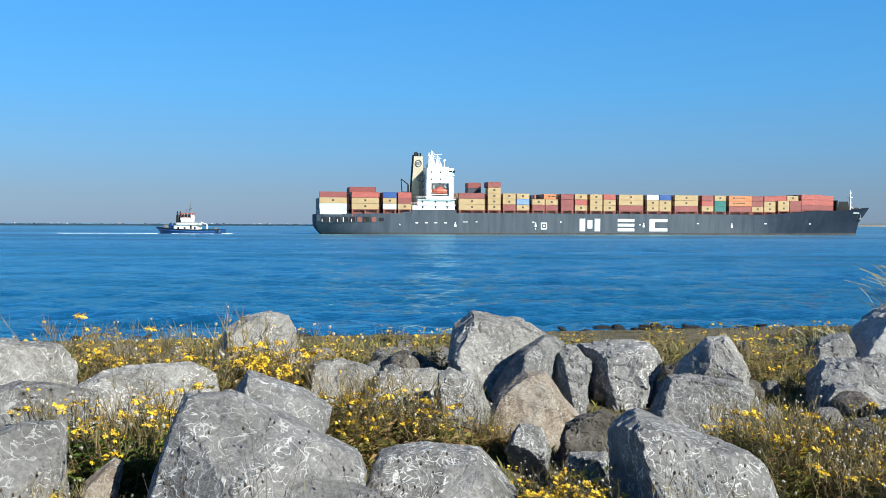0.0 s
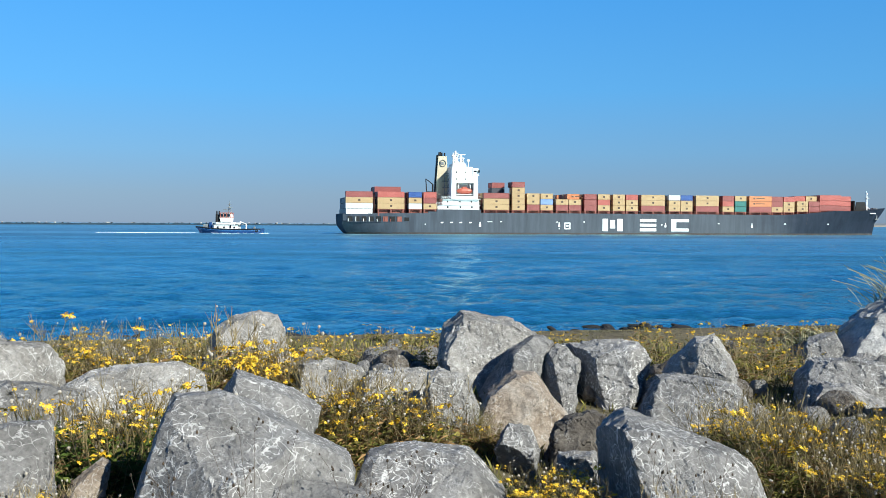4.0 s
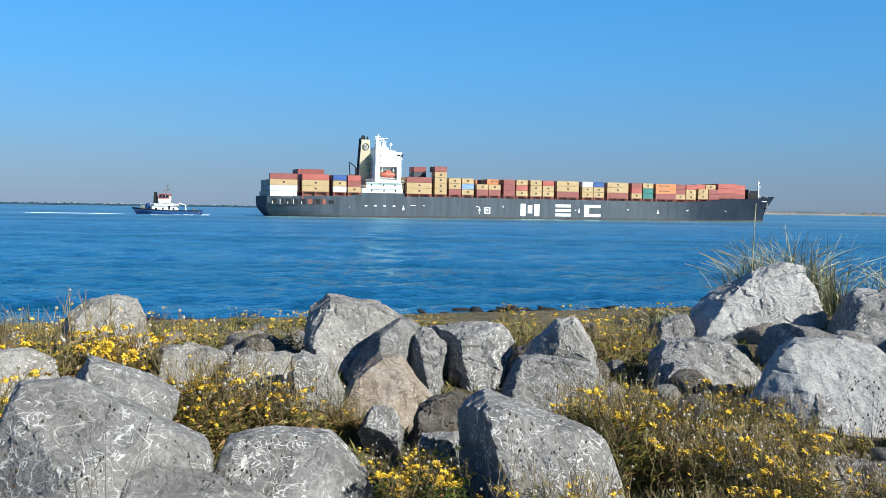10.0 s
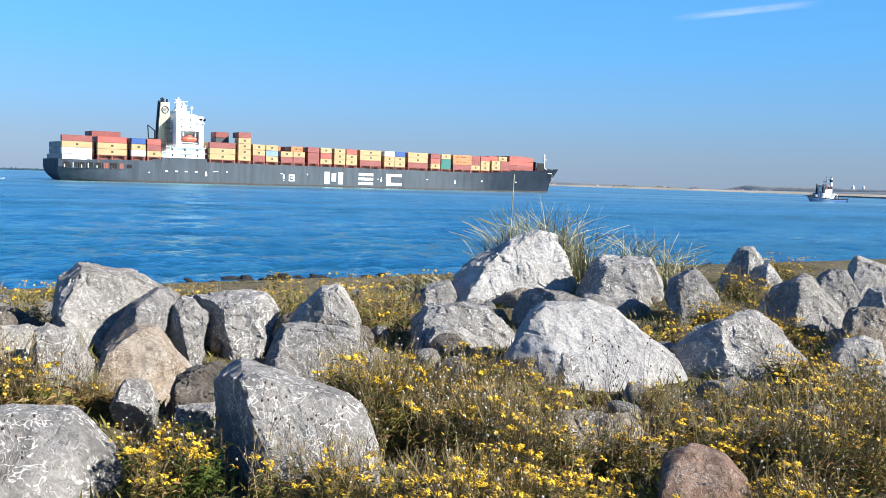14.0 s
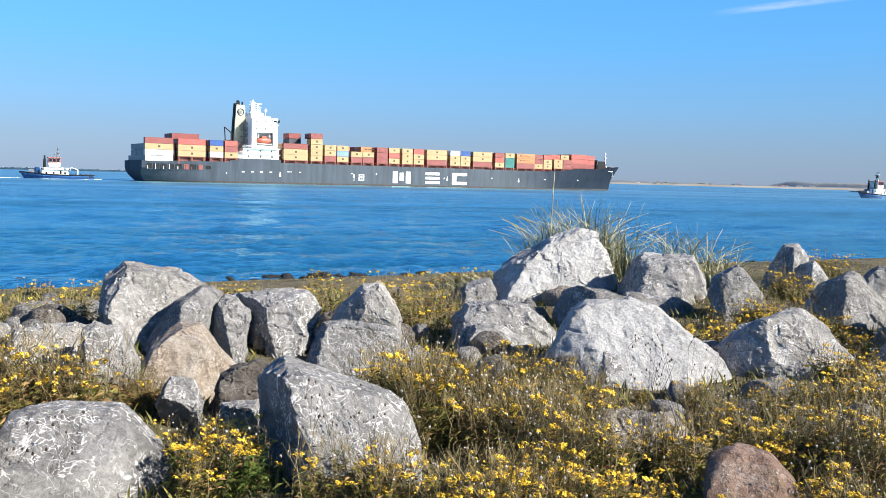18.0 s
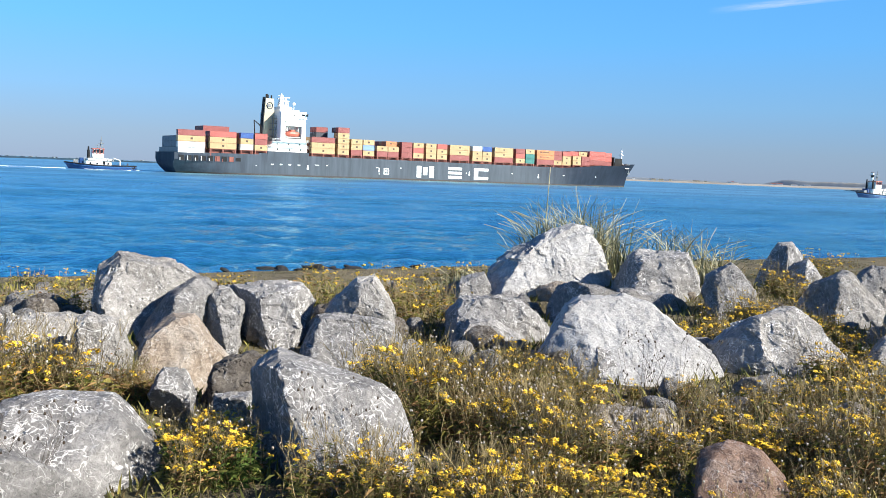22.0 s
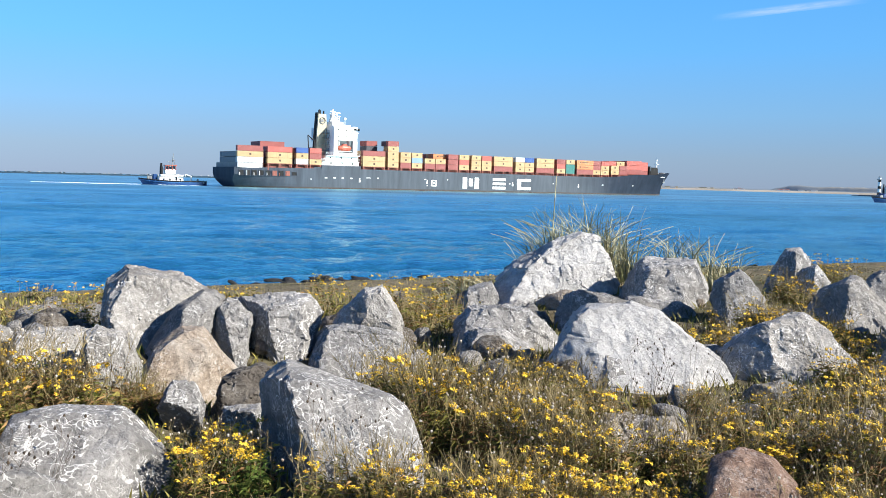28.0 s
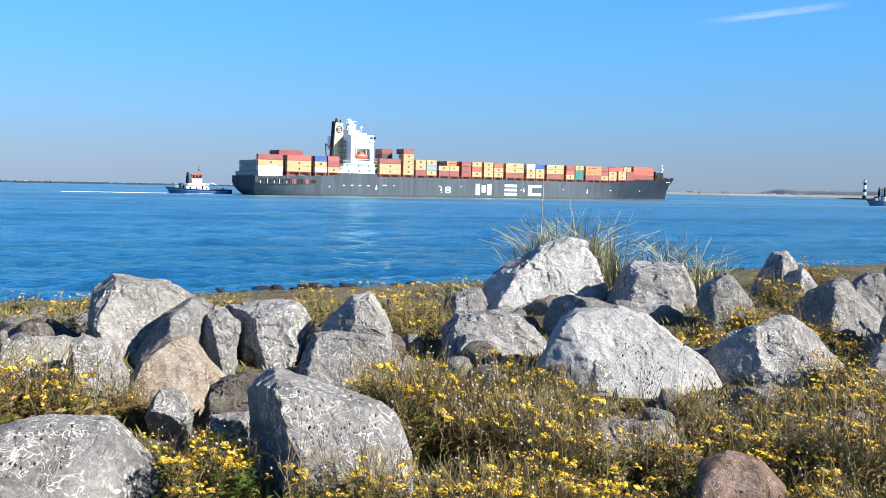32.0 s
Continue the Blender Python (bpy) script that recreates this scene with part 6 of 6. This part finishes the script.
def crest_weeds():
    r, st, fl = random.Random(88), Build(), Build()
    for cx, cy, rx, ry, n, size in CREST:
        for _ in range(n):
            a, d = r.uniform(0, 2 * math.pi), math.sqrt(r.random())
            bx, by = cx + rx * d * math.cos(a), cy + ry * d * math.sin(a)
            foot = Vector((bx, by, ground_height(bx, by) - 0.03))
            h0, lush = size * r.uniform(0.4, 0.75), r.random()
            for _ in range(16):
                a, lean = r.uniform(0, 2 * math.pi), r.uniform(0.05, 0.6)
                h = h0 * r.uniform(0.5, 1.1)
                p0 = foot + Vector((r.gauss(0, 0.09), r.gauss(0, 0.09), 0))
                tip = p0 + Vector((math.cos(a) * lean * h, math.sin(a) * lean * h, h))
                stalk(st, [p0, p0.lerp(tip, 0.5) - Vector((0, 0, 0.02)), tip], 0.004)
                for _ in range(9):
                    b = r.uniform(0, 2 * math.pi)
                    leaf(st, p0.lerp(tip, 0.75 * r.random()), (math.cos(b), math.sin(b), r.uniform(-0.2, 1.0)), r.uniform(0.05, 0.11), r.uniform(0.003, 0.006), r.uniform(0, 0.5), 2 if r.random() < 0.3 else 1)
                if r.random() < 0.06 + 0.35 * lush:
                    for _ in range(r.randint(2, 5)):
                        flower(fl, tip + Vector((r.gauss(0, 0.03), r.gauss(0, 0.03), r.uniform(0, 0.03))), r.uniform(0.014, 0.022), r)
    tagged(new("crest_weeds", st.mesh("crest_weeds", [M_STEM, M_LEAF, M_LEAF_DRY])), "olive green ragwort growth along the crest of the dike", "plants", kind="stuff")
    tagged(new("crest_blooms", fl.mesh("crest_blooms", M_YELLOW)), "yellow flowers scattered over the crest of the dike", "flowers", kind="stuff")


crest_weeds()


def tuft(name, label, x, y, n, length, spread, seed, mat, lean=0.7, wide=1.0):
    """Beach grass: arching tapered blades from one root."""
    r, b = random.Random(seed), Build()
    for _ in range(n):
        a = r.uniform(0, 2 * math.pi)
        h, l = length * r.uniform(0.5, 1.1), lean * r.uniform(0.1, 1.2)
        x0, y0 = r.gauss(0, spread), r.gauss(0, spread * 0.6)
        w = r.uniform(0.004, 0.0075) * wide
        side = Vector((-math.sin(a), math.cos(a), 0)) * w
        rows = []
        for k in range(6):
            f = k / 5
            c = Vector((x0 + math.cos(a) * l * h * f ** 2.0, y0 + math.sin(a) * l * h * f ** 2.0, h * (f - 0.35 * l * f ** 2.5)))
            t = side * (1 - f * 0.92)
            rows.append([c - t, c + Vector((0, 0, w * 0.5)), c + t])
        b.loft(rows)
    ob = new(name, b.mesh(name, mat))
    ob.matrix_basis = pose(x, y, ground_height(x, y) - 0.05)
    return tagged(ob, label, "grass", "tufts of beach grass")


tuft("grass_tuft", "tall arching beach grass tuft behind the boulders", 6.63, 13.39, 80, 0.9, 0.12, 300, M_GRASS, 0.75, 2.3)
tuft("grass_tuft", "tall arching beach grass tuft behind the boulders", 6.91, 13.36, 115, 1.15, 0.16, 301, M_GRASS, 0.75, 2.3)
tuft("grass_tuft", "tall arching beach grass tuft behind the boulders", 7.26, 12.95, 150, 1.25, 0.18, 302, M_GRASS, 0.75, 2.3)
tuft("grass_tuft", "tall arching beach grass tuft behind the boulders", 7.5, 12.58, 115, 1.2, 0.14, 303, M_GRASS, 0.75, 2.3)
tuft("grass_tuft", "tall arching beach grass tuft behind the boulders", 7.76, 12.43, 60, 0.95, 0.12, 304, M_GRASS, 0.75, 2.3)
tuft("grass_tuft", "tall arching beach grass tuft behind the boulders", 8.6, 12.6, 60, 0.95, 0.14, 305, M_GRASS, 0.75, 2.3)
tuft("grass_tuft", "tall arching beach grass tuft behind the boulders", 8.81, 12.22, 80, 1.05, 0.16, 306, M_GRASS, 0.75, 2.3)
tuft("grass_tuft", "tall arching beach grass tuft behind the boulders", 9.03, 11.81, 50, 0.85, 0.14, 307, M_GRASS, 0.75, 2.3)
tuft("grass_tuft", "tall arching beach grass tuft behind the boulders", 5.11, 12.64, 90, 0.4, 0.2, 308, M_GRASS, 0.75, 2.3)
tuft("grass_tuft", "tall arching beach grass tuft behind the boulders", 5.42, 12.73, 90, 0.45, 0.2, 309, M_GRASS, 0.75, 2.3)
tuft("grass_tuft", "dry thin grass tuft between boulders", -0.06, 7.6, 170, 0.44, 0.12, 310, M_GRASS, 0.45, 0.8)
tuft("grass_tuft", "dry thin grass tuft between boulders", -0.3, 7.69, 150, 0.4, 0.14, 311, M_LEAF, 0.45, 0.8)
tuft("grass_tuft", "dry thin grass tuft between boulders", -0.63, 7.67, 110, 0.36, 0.14, 312, M_GRASS, 0.45, 0.8)
tuft("grass_tuft", "dry thin grass tuft between boulders", 0.32, 7.89, 120, 0.42, 0.06, 313, M_LEAF, 0.45, 0.8)
tuft("grass_tuft", "dry thin grass tuft between boulders", -0.99, 5.1, 3, 0.85, 0.02, 315, M_LEAF, 0.45, 0.8)
tuft("grass_tuft", "dry thin grass tuft between boulders", -0.68, 4.95, 5, 0.75, 0.06, 316, M_GRASS, 0.45, 0.8)
tuft("grass_tuft", "dry thin grass tuft between boulders", 0.79, 5.95, 70, 0.32, 0.14, 317, M_LEAF, 0.45, 0.8)
tuft("grass_tuft", "dry thin grass tuft between boulders", 2.65, 6.51, 90, 0.45, 0.2, 318, M_GRASS, 0.45, 0.8)
tuft("grass_tuft", "dry thin grass tuft between boulders", 3.03, 5.91, 90, 0.45, 0.2, 319, M_LEAF, 0.45, 0.8)
tuft("grass_tuft", "dry thin grass tuft between boulders", 0.87, 5.53, 90, 0.34, 0.16, 320, M_GRASS, 0.45, 0.8)
tuft("grass_tuft", "dry thin grass tuft between boulders", 4.6, 5.62, 60, 0.35, 0.2, 321, M_LEAF, 0.45, 0.8)
tuft("grass_tuft", "dry thin grass tuft between boulders", -2.24, 6.63, 90, 0.45, 0.16, 322, M_GRASS, 0.45, 0.8)
tuft("grass_tuft", "dry thin grass tuft between boulders", -1.37, 8.49, 80, 0.4, 0.16, 323, M_LEAF, 0.45, 0.8)


def reed(x, y, top, lean):
    """One tall dry stem with a sheathed foot."""
    b, z = Build(), ground_height(x, y) - 0.05
    pts = [(lean * f * f, 0.0, (top - z) * f) for f in (0, 0.2, 0.4, 0.6, 0.8, 1.0)]
    for k in range(5):
        b.tube(pts[k], pts[k + 1], 0.012 - 0.0012 * k, 0.0108 - 0.0012 * k, 6)
    t = thing("reed_stem", "tall straight dry straw-coloured reed stem", "plant", at=pose(x, y, z))
    part("stem", b, M_GRASS, t)


reed(6.66, 12.95, 5.02, 0.04)


def seed_stalk(x, y, n, h, seed):
    """Dry flower stalks with small dark heads."""
    r, st, hd = random.Random(seed), Build(), Build()
    for _ in range(n):
        a, l = r.uniform(0, 2 * math.pi), r.uniform(0.1, 0.5)
        pts = [(math.cos(a) * l * h * f ** 1.5, math.sin(a) * l * h * f ** 1.5, h * f * r.uniform(0.95, 1.05)) for f in (0, 0.25, 0.5, 0.75, 1.0)]
        stalk(st, pts, 0.0022)
        for _ in range(r.randint(1, 3)):
            b, tip = r.uniform(0, 2 * math.pi), Vector(pts[r.choice((3, 4))])
            q = tip + Vector((math.cos(b) * 0.05, math.sin(b) * 0.05, r.uniform(0.01, 0.08)))
            stalk(st, [tip, q], 0.002)
            k = r.uniform(0.005, 0.008)
            hd.tube(q - Vector((0, 0, k)), q, k * 0.6, k, 6).tube(q, q + Vector((0, 0, k * 1.4)), k, k * 0.4, 6)
    t = thing("seed_stalk", "thin dry stalks with small dark seed heads", "plant", "seed stalks", at=pose(x, y, ground_height(x, y)))
    tagged(part("foliage", st, M_DARK_SEED, t), kind="stuff")
    tagged(part("seed_head", hd, M_DARK_SEED, t, "dark dry seed heads"), kind="stuff")


seed_stalk(-1.22, 4.44, 8, 0.62, 500)
seed_stalk(1.41, 5.16, 3, 0.62, 501)
seed_stalk(1.6, 5.16, 2, 0.6, 502)
seed_stalk(-0.38, 4.99, 6, 0.55, 503)
seed_stalk(-0.88, 4.62, 5, 0.8, 504)
seed_stalk(-0.17, 5.17, 6, 0.5, 505)
seed_stalk(1.24, 5.16, 2, 0.6, 506)
seed_stalk(1.71, 5.14, 2, 0.6, 507)
seed_stalk(3.95, 5.36, 10, 0.75, 508)
seed_stalk(3.56, 5.26, 9, 0.75, 509)
seed_stalk(1.33, 6.87, 6, 0.5, 510)
seed_stalk(-1.98, 4.48, 8, 0.5, 511)


# low growth that covers the soil between the boulders and down the slope
def cover(seed, n, region, hmin, hmax, mat, name, label, bare=-1.0):
    """Single blades, denser in tussocks; bare: how much of the soil stays open."""
    r, v, f = random.Random(seed), [], []
    for _ in range(n):
        x, y = region(r)
        if noise.noise((x * 1.3, y * 0.8, seed)) + 0.5 * noise.noise((x * 4, y * 3, seed)) < bare + r.uniform(-0.15, 0.15):
            continue
        z = ground_height(x, y) - 0.02
        h, a = r.uniform(hmin, hmax), r.uniform(0, 2 * math.pi)
        w = r.uniform(0.004, 0.009) * (1 + 0.05 * y)
        dx, dy, l = math.cos(a) * w, math.sin(a) * w, h * r.uniform(0.0, 0.8)
        k = len(v)
        v += [(x - dx, y - dy, z), (x + dx, y + dy, z), (x + dx * 0.6 - dy / w * l * 0.4, y + dy * 0.6 + dx / w * l * 0.4, z + h * 0.6), (x - dy / w * l, y + dx / w * l, z + h)]
        f += [(k, k + 1, k + 2), (k, k + 2, k + 3)]
    tagged(new(name, mesh_of(name, v, f, mat)), label, "grass", kind="stuff")


def wedge(r, near, far, power=0.8):
    d = near + (far - near) * r.random() ** power
    a = radians(r.uniform(-30, 50))
    return d * math.sin(a), d * math.cos(a)


cover(61, 30000, lambda r: wedge(r, 4.2, 13), 0.02, 0.09, M_COVER, "low_grass", "short dry grass and weeds between the boulders")
cover(62, 60000, lambda r: wedge(r, 12, 30), 0.015, 0.05, M_SLOPE, "slope_grass", "yellow green grass tussocks on the crest of the dike", -0.16)
cover(63, 16000, lambda r: wedge(r, 5, 15), 0.05, 0.16, M_LEAF, "weed_growth", "olive green weeds between the boulders")


# ---- what moves ----
def motions():
    ship_rows = [(0, -55.1, 413.3, 11.6), (4, -39.0, 414.6, 11.75), (8, -23.0, 416.2, 11.88), (12, -7.1, 418.0, 11.96), (16, 8.6, 420.1, 12.0), (20, 24.3, 422.5, 11.99), (24, 40.0, 425.2, 11.98), (28, 55.7, 428.3, 11.97), (32, 71.4, 431.8, 11.98)]
    walk(ship, [(t, pose(x, y, 0, 0, 0, a)) for t, x, y, a in ship_rows])
    tug_rows = [(0, -113.3, 415.0, 178), (4, -92.1, 419.8, 178), (8, -70.9, 424.5, 179), (12, -49.9, 429.2, 180), (16, -29.3, 434.0, 181), (20, -9.3, 438.8, 182), (24, 10.0, 443.5, 182), (28, 28.7, 448.2, 182), (32, 46.8, 453.0, 182)]
    for ob in (tug_astern, wake_astern, bow_wave, side_foam):
        walk(ob, [(t, pose(x, y, 0, 0, 0, a)) for t, x, y, a in tug_rows])
    ahead = [(0, 391.0, 398.5), (13, 394.0, 398.0), (16.5, 396.5, 396.5), (23, 399.0, 394.5), (25.5, 400.5, 393.5), (32, 406.5, 388.5)]
    walk(tug_ahead, [(t, pose(x, y, 0, 0, 0, 199 - 0.6 * t)) for t, x, y in ahead])


motions()
